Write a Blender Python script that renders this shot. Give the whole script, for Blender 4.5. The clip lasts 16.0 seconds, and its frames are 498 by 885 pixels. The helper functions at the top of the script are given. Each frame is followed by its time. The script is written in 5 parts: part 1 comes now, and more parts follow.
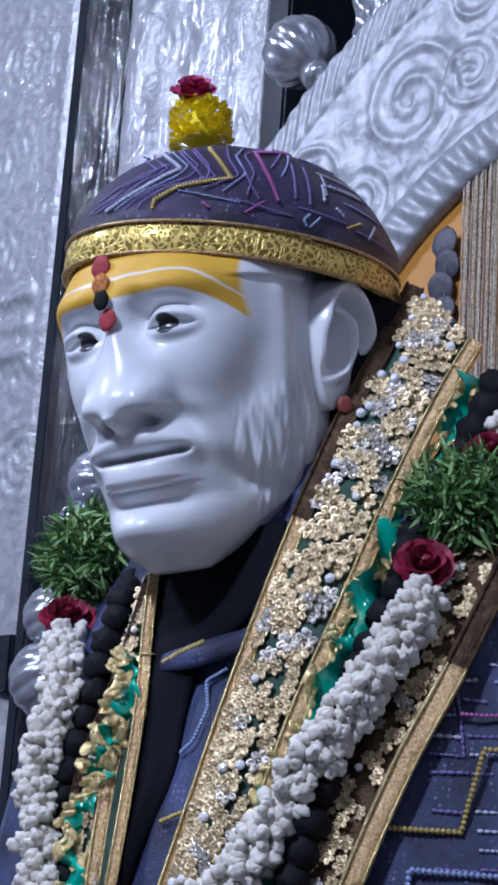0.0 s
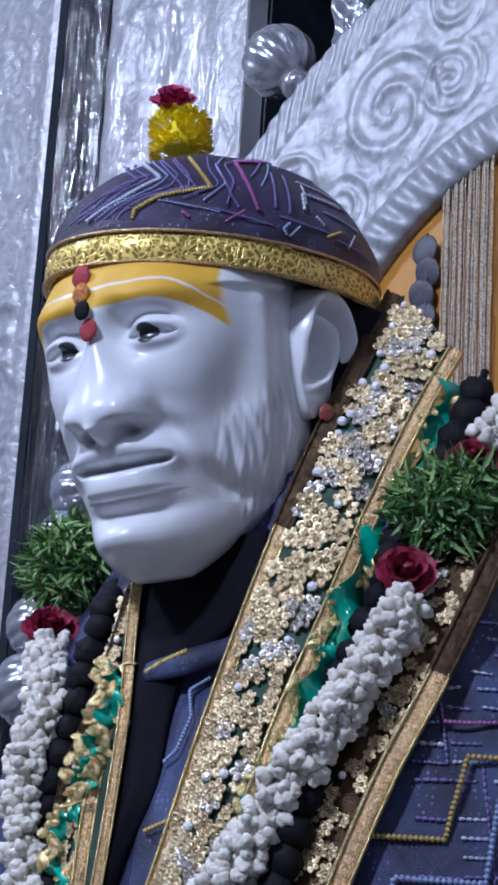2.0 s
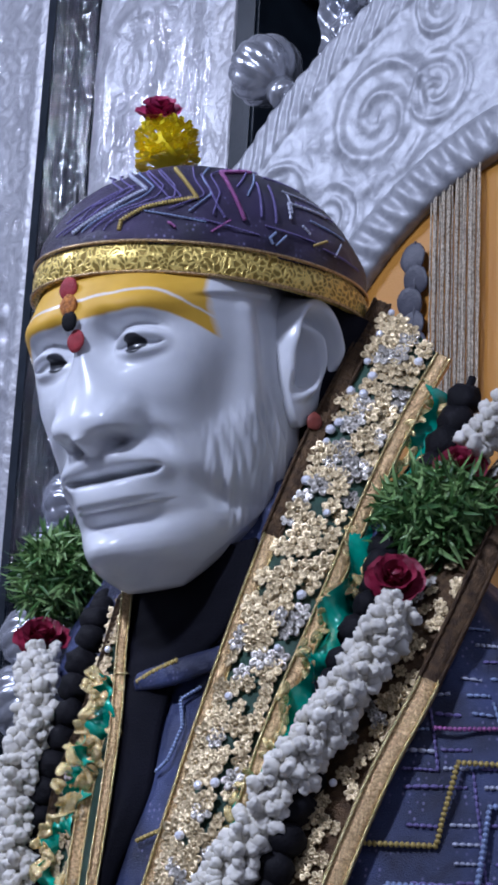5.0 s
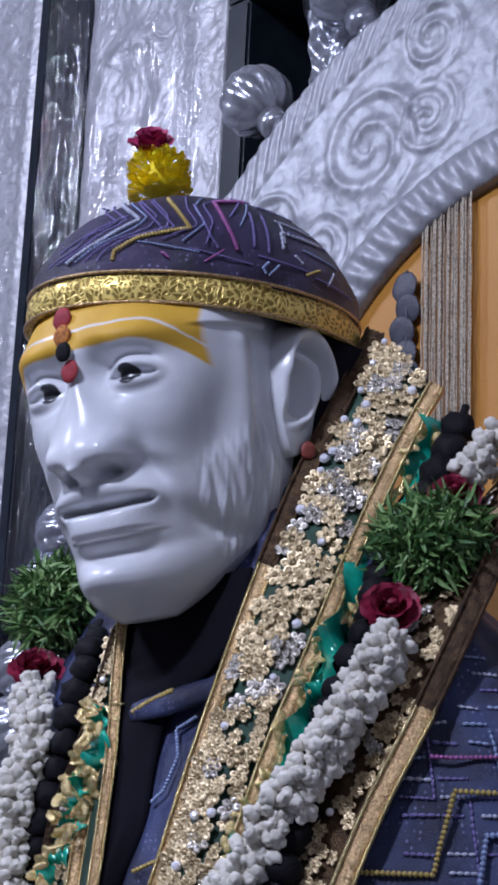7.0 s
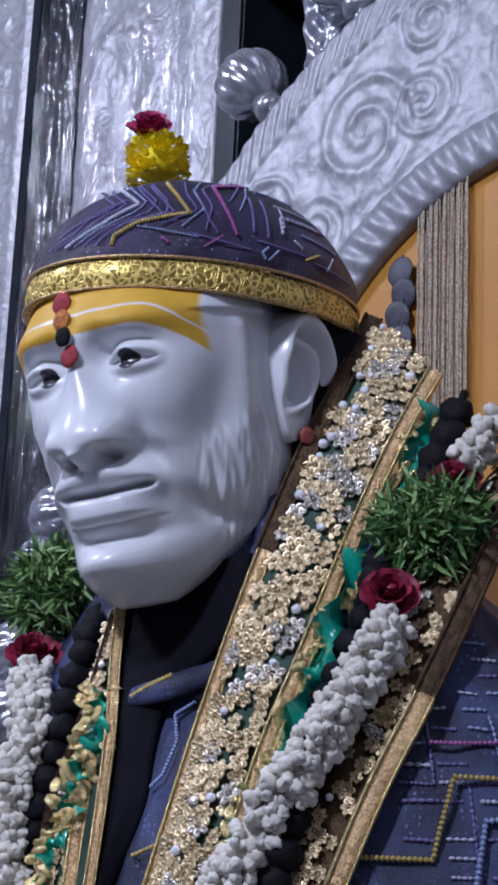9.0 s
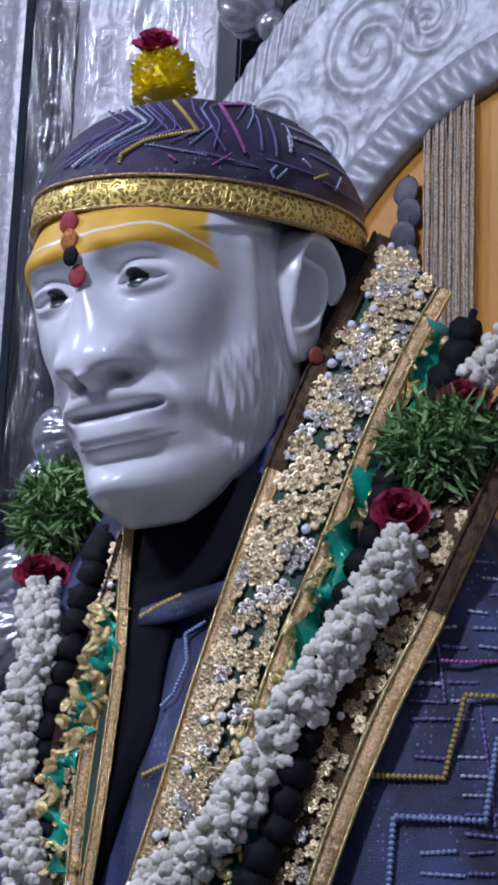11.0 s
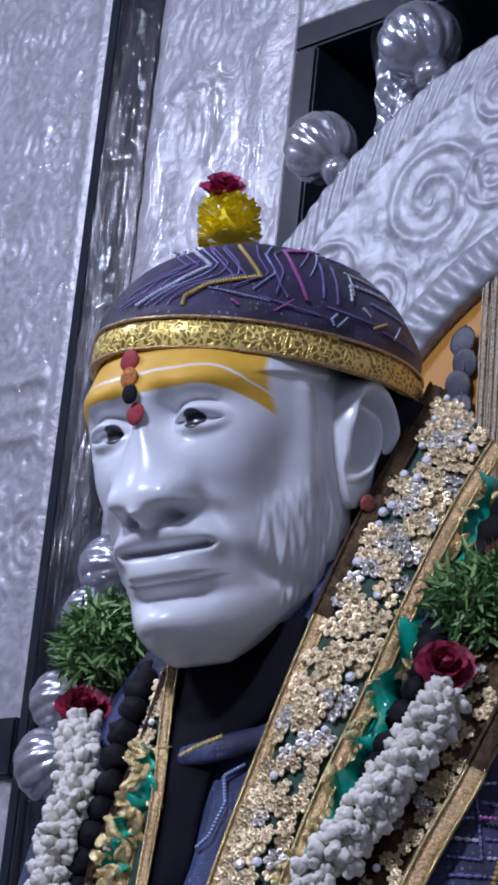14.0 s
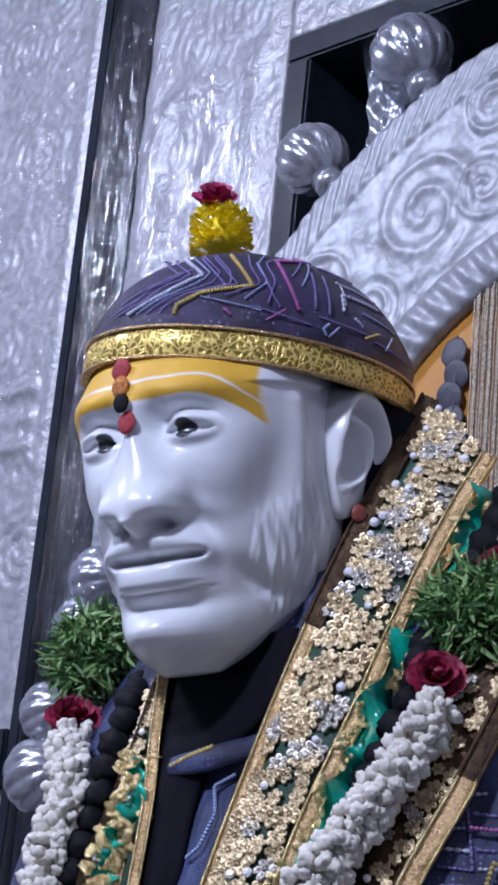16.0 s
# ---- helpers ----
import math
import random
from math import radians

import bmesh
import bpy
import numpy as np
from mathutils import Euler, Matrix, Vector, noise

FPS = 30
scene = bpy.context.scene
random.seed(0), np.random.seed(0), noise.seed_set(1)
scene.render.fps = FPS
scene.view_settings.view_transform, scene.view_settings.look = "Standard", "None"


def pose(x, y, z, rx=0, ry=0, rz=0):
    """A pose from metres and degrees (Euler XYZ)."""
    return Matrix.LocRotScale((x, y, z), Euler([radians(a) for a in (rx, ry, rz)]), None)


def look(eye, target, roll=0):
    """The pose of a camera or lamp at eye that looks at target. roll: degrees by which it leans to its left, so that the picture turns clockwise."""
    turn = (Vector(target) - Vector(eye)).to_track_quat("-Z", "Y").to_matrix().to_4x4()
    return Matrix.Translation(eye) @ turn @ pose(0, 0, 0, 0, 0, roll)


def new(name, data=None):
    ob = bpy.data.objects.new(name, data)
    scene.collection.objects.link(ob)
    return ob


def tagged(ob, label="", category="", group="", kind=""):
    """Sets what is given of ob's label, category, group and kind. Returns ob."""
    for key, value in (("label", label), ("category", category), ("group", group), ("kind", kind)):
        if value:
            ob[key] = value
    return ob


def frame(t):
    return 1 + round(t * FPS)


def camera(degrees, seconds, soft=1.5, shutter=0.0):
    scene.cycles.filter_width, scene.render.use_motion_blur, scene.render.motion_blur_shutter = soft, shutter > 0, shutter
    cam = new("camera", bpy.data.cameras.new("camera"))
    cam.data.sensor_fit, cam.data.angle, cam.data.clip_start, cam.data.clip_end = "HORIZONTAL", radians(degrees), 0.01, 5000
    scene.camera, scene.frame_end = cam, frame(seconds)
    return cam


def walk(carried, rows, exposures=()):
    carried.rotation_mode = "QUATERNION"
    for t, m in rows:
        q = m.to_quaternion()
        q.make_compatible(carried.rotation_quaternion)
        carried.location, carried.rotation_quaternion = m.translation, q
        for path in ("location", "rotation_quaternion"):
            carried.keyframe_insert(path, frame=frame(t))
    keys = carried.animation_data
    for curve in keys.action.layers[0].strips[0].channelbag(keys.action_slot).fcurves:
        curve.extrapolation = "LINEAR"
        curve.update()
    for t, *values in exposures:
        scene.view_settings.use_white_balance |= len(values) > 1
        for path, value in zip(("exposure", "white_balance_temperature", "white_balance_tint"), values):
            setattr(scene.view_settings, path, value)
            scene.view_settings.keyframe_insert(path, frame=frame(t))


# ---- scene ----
cam = camera(13.0, 16.0, soft=3.3)
PATH = [
    (0, (1.45, -1.428, 1.45), (0.097, -0.061, 1.999), 3.6),
    (0.5, (1.453, -1.426, 1.45), (0.1, -0.059, 1.998), 3.5),
    (1, (1.449, -1.424, 1.447), (0.097, -0.055, 1.993), 3.5),
    (1.5, (1.45, -1.426, 1.448), (0.105, -0.053, 2.001), 3.2),
    (2, (1.452, -1.428, 1.45), (0.112, -0.053, 2.007), 3.1),
    (2.5, (1.453, -1.424, 1.449), (0.114, -0.049, 2.011), 2.9),
    (3, (1.452, -1.424, 1.448), (0.115, -0.046, 2.008), 2.9),
    (3.5, (1.451, -1.424, 1.447), (0.115, -0.044, 2.004), 2.8),
    (4, (1.454, -1.42, 1.445), (0.116, -0.043, 2.008), 2.6),
    (6.5, (1.464, -1.438, 1.457), (0.129, -0.061, 2.026), 2.3),
    (7, (1.458, -1.43, 1.448), (0.133, -0.054, 2.04), 2.1),
    (7.5, (1.468, -1.444, 1.461), (0.144, -0.061, 2.04), 2.2),
    (8, (1.465, -1.437, 1.458), (0.141, -0.054, 2.037), 2.1),
    (10.3, (1.433, -1.45, 1.448), (0.124, -0.037, 1.989), 1.9),
    (10.5, (1.434, -1.446, 1.449), (0.117, -0.035, 1.971), 1.9),
    (11, (1.433, -1.446, 1.448), (0.11, -0.035, 1.958), 1.9),
    (11.5, (1.437, -1.447, 1.448), (0.112, -0.039, 1.96), 1.9),
    (12, (1.436, -1.447, 1.449), (0.111, -0.038, 1.956), 1.8),
    (12.5, (1.435, -1.448, 1.449), (0.11, -0.038, 1.953), 1.7),
    (13, (1.432, -1.45, 1.45), (0.104, -0.042, 1.953), 2.0),
    (13.5, (1.428, -1.449, 1.45), (0.092, -0.062, 1.99), 3.9),
    (14, (1.437, -1.465, 1.46), (0.104, -0.108, 2.077), 5.1),
    (14.5, (1.426, -1.478, 1.468), (0.083, -0.144, 2.117), 5.8),
    (15, (1.43, -1.478, 1.466), (0.087, -0.148, 2.119), 6.0),
    (15.5, (1.433, -1.469, 1.46), (0.098, -0.128, 2.109), 5.9),
    (16, (1.434, -1.462, 1.456), (0.109, -0.103, 2.087), 5.2),
]
walk(cam, [(t, look(*p)) for t, *p in PATH], [(0, 0.22, 6150, 6), (4.2, 0.15, 6150, 6), (6.3, 0.03, 6450, 10), (8.2, 0.0, 6500, 10), (10.3, 0.0, 6500, 9), (13.2, 0.0, 6500, 10), (14.2, 0.05, 6350, 11), (15.2, 0.1, 6350, 10), (16.0, 0.3, 6350, 10)])

# ---- world and light ----
world = bpy.data.worlds.new("world")
scene.world = world
world.use_nodes = True
world.node_tree.nodes["Background"].inputs[0].default_value = (0.55, 0.6, 0.75, 1)
world.node_tree.nodes["Background"].inputs[1].default_value = 0.05


def area_lamp(name, eye, target, size_x, size_y, power, colour):
    data = bpy.data.lights.new(name, "AREA")
    data.shape, data.size, data.size_y, data.energy, data.color = "RECTANGLE", size_x, size_y, power, colour
    ob = new(name, data)
    ob.matrix_world = look(eye, target)
    return ob


COOL = (0.69, 0.745, 1.0)
area_lamp("ceiling_panel_lamp", (0.40, -2.30, 3.50), (0.20, -0.10, 1.6), 0.24, 0.24, 60, COOL)
# unseen lamp, added and tilted to brighten the silver wall on the left
area_lamp("ceiling_panel_lamp", (-1.35, -1.1, 3.52), (-1.15, 0.0, 1.0), 0.4, 0.4, 29, COOL)
# weak unseen fill, added on the right without a fitting of its own
area_lamp("ceiling_panel_lamp", (1.9, -0.7, 3.52), (1.7, -0.5, 0), 0.6, 0.6, 7, COOL)


# ---- materials ----
def material(name):
    m = bpy.data.materials.new(name)
    m.use_nodes = True
    return m, m.node_tree.nodes, m.node_tree.links, m.node_tree.nodes["Principled BSDF"]


def surface(name, dark, light, rough=0.5, metal=0.0, scale=30.0, bump=0.2, bump_scale=200.0, rough_var=0.1, coat=0.0, spec=0.5, detail=6.0, subsurf=0.0, dist=0.002):
    """A material with broad stains and a fine grain."""
    m, n, l, b = material(name)
    co = n.new("ShaderNodeTexCoord")
    big = n.new("ShaderNodeTexNoise")
    big.inputs["Scale"].default_value, big.inputs["Detail"].default_value = scale, detail
    fine = n.new("ShaderNodeTexNoise")
    fine.inputs["Scale"].default_value, fine.inputs["Detail"].default_value = bump_scale, 4
    l.new(co.outputs["Object"], big.inputs["Vector"])
    l.new(co.outputs["Object"], fine.inputs["Vector"])
    rnd = n.new("ShaderNodeObjectInfo")
    mixf = n.new("ShaderNodeMath")
    mixf.operation = "MULTIPLY_ADD"
    l.new(rnd.outputs["Random"], mixf.inputs[0])
    mixf.inputs[1].default_value = 0.12
    l.new(big.outputs["Fac"], mixf.inputs[2])
    ramp = n.new("ShaderNodeValToRGB")
    ramp.color_ramp.elements[0].position, ramp.color_ramp.elements[1].position = 0.32, 0.72
    ramp.color_ramp.elements[0].color, ramp.color_ramp.elements[1].color = (*dark, 1), (*light, 1)
    l.new(mixf.outputs[0], ramp.inputs["Fac"])
    l.new(ramp.outputs["Color"], b.inputs["Base Color"])
    rr = n.new("ShaderNodeMath")
    rr.operation = "MULTIPLY_ADD"
    l.new(fine.outputs["Fac"], rr.inputs[0])
    rr.inputs[1].default_value, rr.inputs[2].default_value = rough_var, rough - rough_var / 2
    l.new(rr.outputs[0], b.inputs["Roughness"])
    b.inputs["Metallic"].default_value = metal
    b.inputs["Coat Weight"].default_value = coat
    b.inputs["Specular IOR Level"].default_value = spec
    if subsurf:
        b.inputs["Subsurface Weight"].default_value = subsurf
        b.inputs["Subsurface Radius"].default_value = (0.01, 0.01, 0.012)
        b.inputs["Subsurface Scale"].default_value = 0.4
    if bump:
        bp = n.new("ShaderNodeBump")
        bp.inputs["Strength"].default_value, bp.inputs["Distance"].default_value = bump, dist
        l.new(fine.outputs["Fac"], bp.inputs["Height"])
        l.new(bp.outputs["Normal"], b.inputs["Normal"])
    return m


def embossed(name, dark, light, rough, scale, strength, dist, metal=0.7):
    """Beaten metal: soft swirls and dents in the relief."""
    m, n, l, b = material(name)
    co = n.new("ShaderNodeTexCoord")
    swirl = n.new("ShaderNodeTexNoise")
    swirl.inputs["Scale"].default_value, swirl.inputs["Detail"].default_value, swirl.inputs["Distortion"].default_value = scale, 3, 1.6
    fine = n.new("ShaderNodeTexNoise")
    fine.inputs["Scale"].default_value, fine.inputs["Detail"].default_value = scale * 5, 3
    l.new(co.outputs["Object"], swirl.inputs["Vector"])
    l.new(co.outputs["Object"], fine.inputs["Vector"])
    add = n.new("ShaderNodeMath")
    add.operation = "MULTIPLY_ADD"
    l.new(fine.outputs["Fac"], add.inputs[0])
    add.inputs[1].default_value = 0.25
    l.new(swirl.outputs["Fac"], add.inputs[2])
    bp = n.new("ShaderNodeBump")
    bp.inputs["Strength"].default_value, bp.inputs["Distance"].default_value = strength, dist
    l.new(add.outputs[0], bp.inputs["Height"])
    l.new(bp.outputs["Normal"], b.inputs["Normal"])
    ramp = n.new("ShaderNodeValToRGB")
    ramp.color_ramp.elements[0].position, ramp.color_ramp.elements[1].position = 0.35, 0.65
    ramp.color_ramp.elements[0].color, ramp.color_ramp.elements[1].color = (*dark, 1), (*light, 1)
    l.new(swirl.outputs["Fac"], ramp.inputs["Fac"])
    l.new(ramp.outputs["Color"], b.inputs["Base Color"])
    b.inputs["Metallic"].default_value = metal
    b.inputs["Roughness"].default_value = rough
    return m


def film_material(name, scale=(30, 30, 30), amount=0.07, gloss_rough=0.12):
    """Clear wrapping film: mostly see-through, with sharp glints."""
    m, n, l, b = material(name)
    out = n["Material Output"]
    clear = n.new("ShaderNodeBsdfTransparent")
    clear.inputs[0].default_value = (0.93, 0.94, 0.96, 1)
    gloss = n.new("ShaderNodeBsdfGlossy")
    gloss.inputs["Roughness"].default_value = gloss_rough
    mix = n.new("ShaderNodeMixShader")
    mix.inputs[0].default_value = amount
    co = n.new("ShaderNodeTexCoord")
    cre = n.new("ShaderNodeTexNoise")
    cre.inputs["Scale"].default_value, cre.inputs["Detail"].default_value, cre.inputs["Distortion"].default_value = 1.0, 3, 1.0
    mp = n.new("ShaderNodeMapping")
    mp.inputs["Scale"].default_value = scale
    l.new(co.outputs["Object"], mp.inputs["Vector"])
    l.new(mp.outputs[0], cre.inputs["Vector"])
    bp = n.new("ShaderNodeBump")
    bp.inputs["Strength"].default_value, bp.inputs["Distance"].default_value = 0.9, 0.01
    l.new(cre.outputs["Fac"], bp.inputs["Height"])
    l.new(bp.outputs["Normal"], gloss.inputs["Normal"])
    l.new(clear.outputs[0], mix.inputs[1])
    l.new(gloss.outputs[0], mix.inputs[2])
    l.new(mix.outputs[0], out.inputs["Surface"])
    return m




def brocade(name, dark, light):
    """Dark navy cloth with a fine weave, faint violet bars and rows of pale flecks."""
    m, n, l, b = material(name)
    co = n.new("ShaderNodeTexCoord")
    big = n.new("ShaderNodeTexNoise")
    big.inputs["Scale"].default_value, big.inputs["Detail"].default_value = 16, 6
    l.new(co.outputs["Object"], big.inputs["Vector"])
    ramp = n.new("ShaderNodeValToRGB")
    ramp.color_ramp.elements[0].color, ramp.color_ramp.elements[1].color = (*dark, 1), (*light, 1)
    ramp.color_ramp.elements[0].position, ramp.color_ramp.elements[1].position = 0.38, 0.68
    l.new(big.outputs["Fac"], ramp.inputs["Fac"])
    mp = n.new("ShaderNodeMapping")
    mp.inputs["Scale"].default_value = (190, 190, 150)
    l.new(co.outputs["Object"], mp.inputs["Vector"])
    dots = n.new("ShaderNodeTexVoronoi")
    dots.inputs["Scale"].default_value, dots.inputs["Randomness"].default_value = 1.0, 0.35
    l.new(mp.outputs[0], dots.inputs["Vector"])
    fleck = n.new("ShaderNodeMapRange")
    fleck.inputs[1].default_value, fleck.inputs[2].default_value, fleck.inputs[3].default_value, fleck.inputs[4].default_value = 0.12, 0.30, 1, 0
    l.new(dots.outputs["Distance"], fleck.inputs[0])
    some = n.new("ShaderNodeTexNoise")
    some.inputs["Scale"].default_value, some.inputs["Detail"].default_value = 28, 2
    l.new(co.outputs["Object"], some.inputs["Vector"])
    pick = n.new("ShaderNodeMapRange")
    pick.inputs[1].default_value, pick.inputs[2].default_value = 0.46, 0.58
    l.new(some.outputs["Fac"], pick.inputs[0])
    both = n.new("ShaderNodeMath")
    both.operation = "MULTIPLY"
    l.new(fleck.outputs[0], both.inputs[0])
    l.new(pick.outputs[0], both.inputs[1])
    mix = n.new("ShaderNodeMix")
    mix.data_type = "RGBA"
    l.new(both.outputs[0], mix.inputs["Factor"])
    l.new(ramp.outputs["Color"], mix.inputs["A"])
    mix.inputs["B"].default_value = (0.20, 0.19, 0.36, 1)
    l.new(mix.outputs["Result"], b.inputs["Base Color"])
    weave = n.new("ShaderNodeTexNoise")
    weave.inputs["Scale"].default_value = 900
    l.new(co.outputs["Object"], weave.inputs["Vector"])
    bp = n.new("ShaderNodeBump")
    bp.inputs["Strength"].default_value, bp.inputs["Distance"].default_value = 0.6, 0.002
    l.new(weave.outputs["Fac"], bp.inputs["Height"])
    l.new(bp.outputs["Normal"], b.inputs["Normal"])
    b.inputs["Roughness"].default_value = 0.46
    b.inputs["Specular IOR Level"].default_value = 0.5
    b.inputs["Sheen Weight"].default_value, b.inputs["Sheen Roughness"].default_value = 0.10, 0.4
    return m


def scroll_weave(name):
    """Olive-brown ground with raised curling gold threads."""
    m, n, l, b = material(name)
    co = n.new("ShaderNodeTexCoord")
    warp = n.new("ShaderNodeTexNoise")
    warp.inputs["Scale"].default_value, warp.inputs["Detail"].default_value = 60, 2
    l.new(co.outputs["Object"], warp.inputs["Vector"])
    lift = n.new("ShaderNodeVectorMath")
    lift.operation = "MULTIPLY_ADD"
    l.new(warp.outputs["Color"], lift.inputs[0])
    lift.inputs[1].default_value = (0.02, 0.02, 0.02)
    l.new(co.outputs["Object"], lift.inputs[2])
    cell = n.new("ShaderNodeTexVoronoi")
    cell.feature = "DISTANCE_TO_EDGE"
    cell.inputs["Scale"].default_value = 150
    l.new(lift.outputs[0], cell.inputs["Vector"])
    line = n.new("ShaderNodeMapRange")
    line.inputs[1].default_value, line.inputs[2].default_value, line.inputs[3].default_value, line.inputs[4].default_value = 0.06, 0.22, 1, 0
    l.new(cell.outputs["Distance"], line.inputs[0])
    ramp = n.new("ShaderNodeValToRGB")
    ramp.color_ramp.elements[0].color, ramp.color_ramp.elements[1].color = (0.30, 0.20, 0.04, 1), (0.90, 0.68, 0.20, 1)
    l.new(line.outputs[0], ramp.inputs["Fac"])
    l.new(ramp.outputs["Color"], b.inputs["Base Color"])
    bp = n.new("ShaderNodeBump")
    bp.inputs["Strength"].default_value, bp.inputs["Distance"].default_value = 0.7, 0.0015
    l.new(line.outputs[0], bp.inputs["Height"])
    l.new(bp.outputs["Normal"], b.inputs["Normal"])
    b.inputs["Metallic"].default_value, b.inputs["Roughness"].default_value = 0.5, 0.38
    return m


def streaked(name):
    """Dark lacquer under tight clear film with long upright creases."""
    m, n, l, b = material(name)
    co = n.new("ShaderNodeTexCoord")
    mp = n.new("ShaderNodeMapping")
    mp.inputs["Scale"].default_value = (110, 110, 9)
    l.new(co.outputs["Object"], mp.inputs["Vector"])
    cre = n.new("ShaderNodeTexNoise")
    cre.inputs["Scale"].default_value, cre.inputs["Detail"].default_value, cre.inputs["Distortion"].default_value = 1.0, 3, 0.8
    l.new(mp.outputs[0], cre.inputs["Vector"])
    ramp = n.new("ShaderNodeValToRGB")
    ramp.color_ramp.elements[0].color, ramp.color_ramp.elements[1].color = (0.004, 0.007, 0.014, 1), (0.045, 0.045, 0.06, 1)
    ramp.color_ramp.elements[0].position, ramp.color_ramp.elements[1].position = 0.45, 0.75
    l.new(cre.outputs["Fac"], ramp.inputs["Fac"])
    l.new(ramp.outputs["Color"], b.inputs["Base Color"])
    bp = n.new("ShaderNodeBump")
    bp.inputs["Strength"].default_value, bp.inputs["Distance"].default_value = 1.0, 0.03
    l.new(cre.outputs["Fac"], bp.inputs["Height"])
    l.new(bp.outputs["Normal"], b.inputs["Normal"])
    b.inputs["Roughness"].default_value = 0.07
    b.inputs["Specular IOR Level"].default_value = 0.6
    return m


NAVY = brocade("navy_brocade", (0.011, 0.015, 0.046), (0.056, 0.078, 0.205))
PLUM = brocade("plum_brocade", (0.009, 0.006, 0.021), (0.046, 0.030, 0.092))
NAVY_DARK = surface("near_black_cloth", (0.003, 0.003, 0.006), (0.007, 0.007, 0.013), 0.8, 0, 14, 0.4, 700, 0.1, 0, 0.12)
GOLD_TRIM = surface("gold_braid", (0.30, 0.18, 0.075), (0.84, 0.60, 0.32), 0.30, 0.8, 420, 0.5, 1500, 0.25)
GOLD_CORD = surface("bright_gold_cord", (0.55, 0.40, 0.14), (0.95, 0.80, 0.42), 0.25, 0.85, 300, 0.5, 1500, 0.15)
GOLD_DARK = surface("dark_brown_braid", (0.035, 0.02, 0.014), (0.15, 0.09, 0.045), 0.5, 0.6, 120, 0.9, 700, 0.25)
GOLD_BAND = scroll_weave("gold_brocade")
GOLD_PETAL = surface("gold_petal", (0.32, 0.235, 0.12), (0.86, 0.69, 0.42), 0.28, 0.35, 90, 0.3, 600)
SILVER_PETAL = surface("silver_petal", (0.30, 0.27, 0.23), (0.66, 0.62, 0.55), 0.22, 0.45, 90, 0.3, 600)
GREEN_NET = surface("green_net", (0.010, 0.035, 0.022), (0.030, 0.085, 0.055), 0.6, 0, 60, 0.5, 900)
EMERALD = surface("emerald_satin", (0.0, 0.22, 0.15), (0.01, 0.52, 0.36), 0.22, 0.1, 40, 0.2, 120, 0.1, 0.6)
WHITE_BUD = surface("jasmine_bud", (0.62, 0.58, 0.50), (0.80, 0.77, 0.70), 0.6, 0, 60, 0.2, 300, 0.1, 0, 0, 4, 0.15)
ROSE = surface("rose_petal", (0.11, 0.004, 0.018), (0.32, 0.014, 0.055), 0.55, 0, 60, 0.3, 300, 0.1)
ROSE_PINK = surface("pink_rose_petal", (0.22, 0.01, 0.06), (0.55, 0.05, 0.16), 0.55, 0, 60, 0.3, 300, 0.1)
MARIGOLD = surface("marigold_petal", (0.82, 0.60, 0.0), (0.96, 0.80, 0.03), 0.6, 0, 80, 0.3, 300, 0.1, 0, 0.3, 6.0, 0.35)
LEAF = surface("cut_leaf", (0.025, 0.085, 0.02), (0.09, 0.21, 0.055), 0.45, 0, 40, 0.2, 300)
LEAF_PALE = surface("pale_leaf", (0.12, 0.26, 0.07), (0.30, 0.46, 0.17), 0.45, 0, 40, 0.2, 300)
BLACK_BEAD = surface("black_wool", (0.003, 0.003, 0.005), (0.010, 0.009, 0.012), 0.7, 0, 60, 0.4, 500, 0.1, 0, 0.2)
SILVER_WALL = embossed("embossed_silver_sheet", (0.34, 0.335, 0.355), (0.48, 0.475, 0.49), 0.36, 34, 0.36, 0.008, 0.14)
SILVER = embossed("beaten_silver", (0.26, 0.265, 0.29), (0.36, 0.365, 0.39), 0.42, 46, 0.13, 0.005, 0.22)
SILVER_KNOB = embossed("silver_knob", (0.40, 0.41, 0.45), (0.56, 0.57, 0.61), 0.25, 40, 0.25, 0.004)
EBONY = surface("ebony_frame", (0.007, 0.011, 0.016), (0.017, 0.023, 0.032), 0.3, 0, 20, 0.15, 200, 0.1, 0, 0.25)
PILLAR = streaked("dark_polished_post")
ORANGE = surface("orange_satin", (0.46, 0.185, 0.022), (0.56, 0.25, 0.035), 0.5, 0, 6, 0.2, 500, 0.1)
STRAND = surface("beige_gold_thread", (0.16, 0.12, 0.08), (0.66, 0.57, 0.44), 0.45, 0.3, 320, 0.6, 900)
FLORET = surface("dark_paper_petal", (0.03, 0.03, 0.045), (0.07, 0.07, 0.09), 0.5, 0, 60, 0.3, 300)
RED_PASTE = surface("red_paste", (0.25, 0.02, 0.03), (0.42, 0.04, 0.05), 0.7, 0, 90, 0.5, 500)
ORANGE_PASTE = surface("orange_paste", (0.20, 0.05, 0.015), (0.70, 0.26, 0.05), 0.75, 0, 260, 1.0, 420)
BLACK_PASTE = surface("black_paste", (0.004, 0.004, 0.005), (0.010, 0.010, 0.012), 0.75, 0, 90, 0.5, 500, 0.1, 0, 0.15)
BROWN_STUD = surface("reddish_stud", (0.16, 0.03, 0.02), (0.32, 0.07, 0.05), 0.5, 0.1, 90, 0.3, 500)
PLASTER = surface("painted_plaster", (0.32, 0.32, 0.35), (0.42, 0.42, 0.46), 0.7, 0, 3, 0.15, 150)
FLOOR_STONE = surface("floor_stone", (0.16, 0.15, 0.15), (0.26, 0.25, 0.25), 0.25, 0, 5, 0.05, 80)
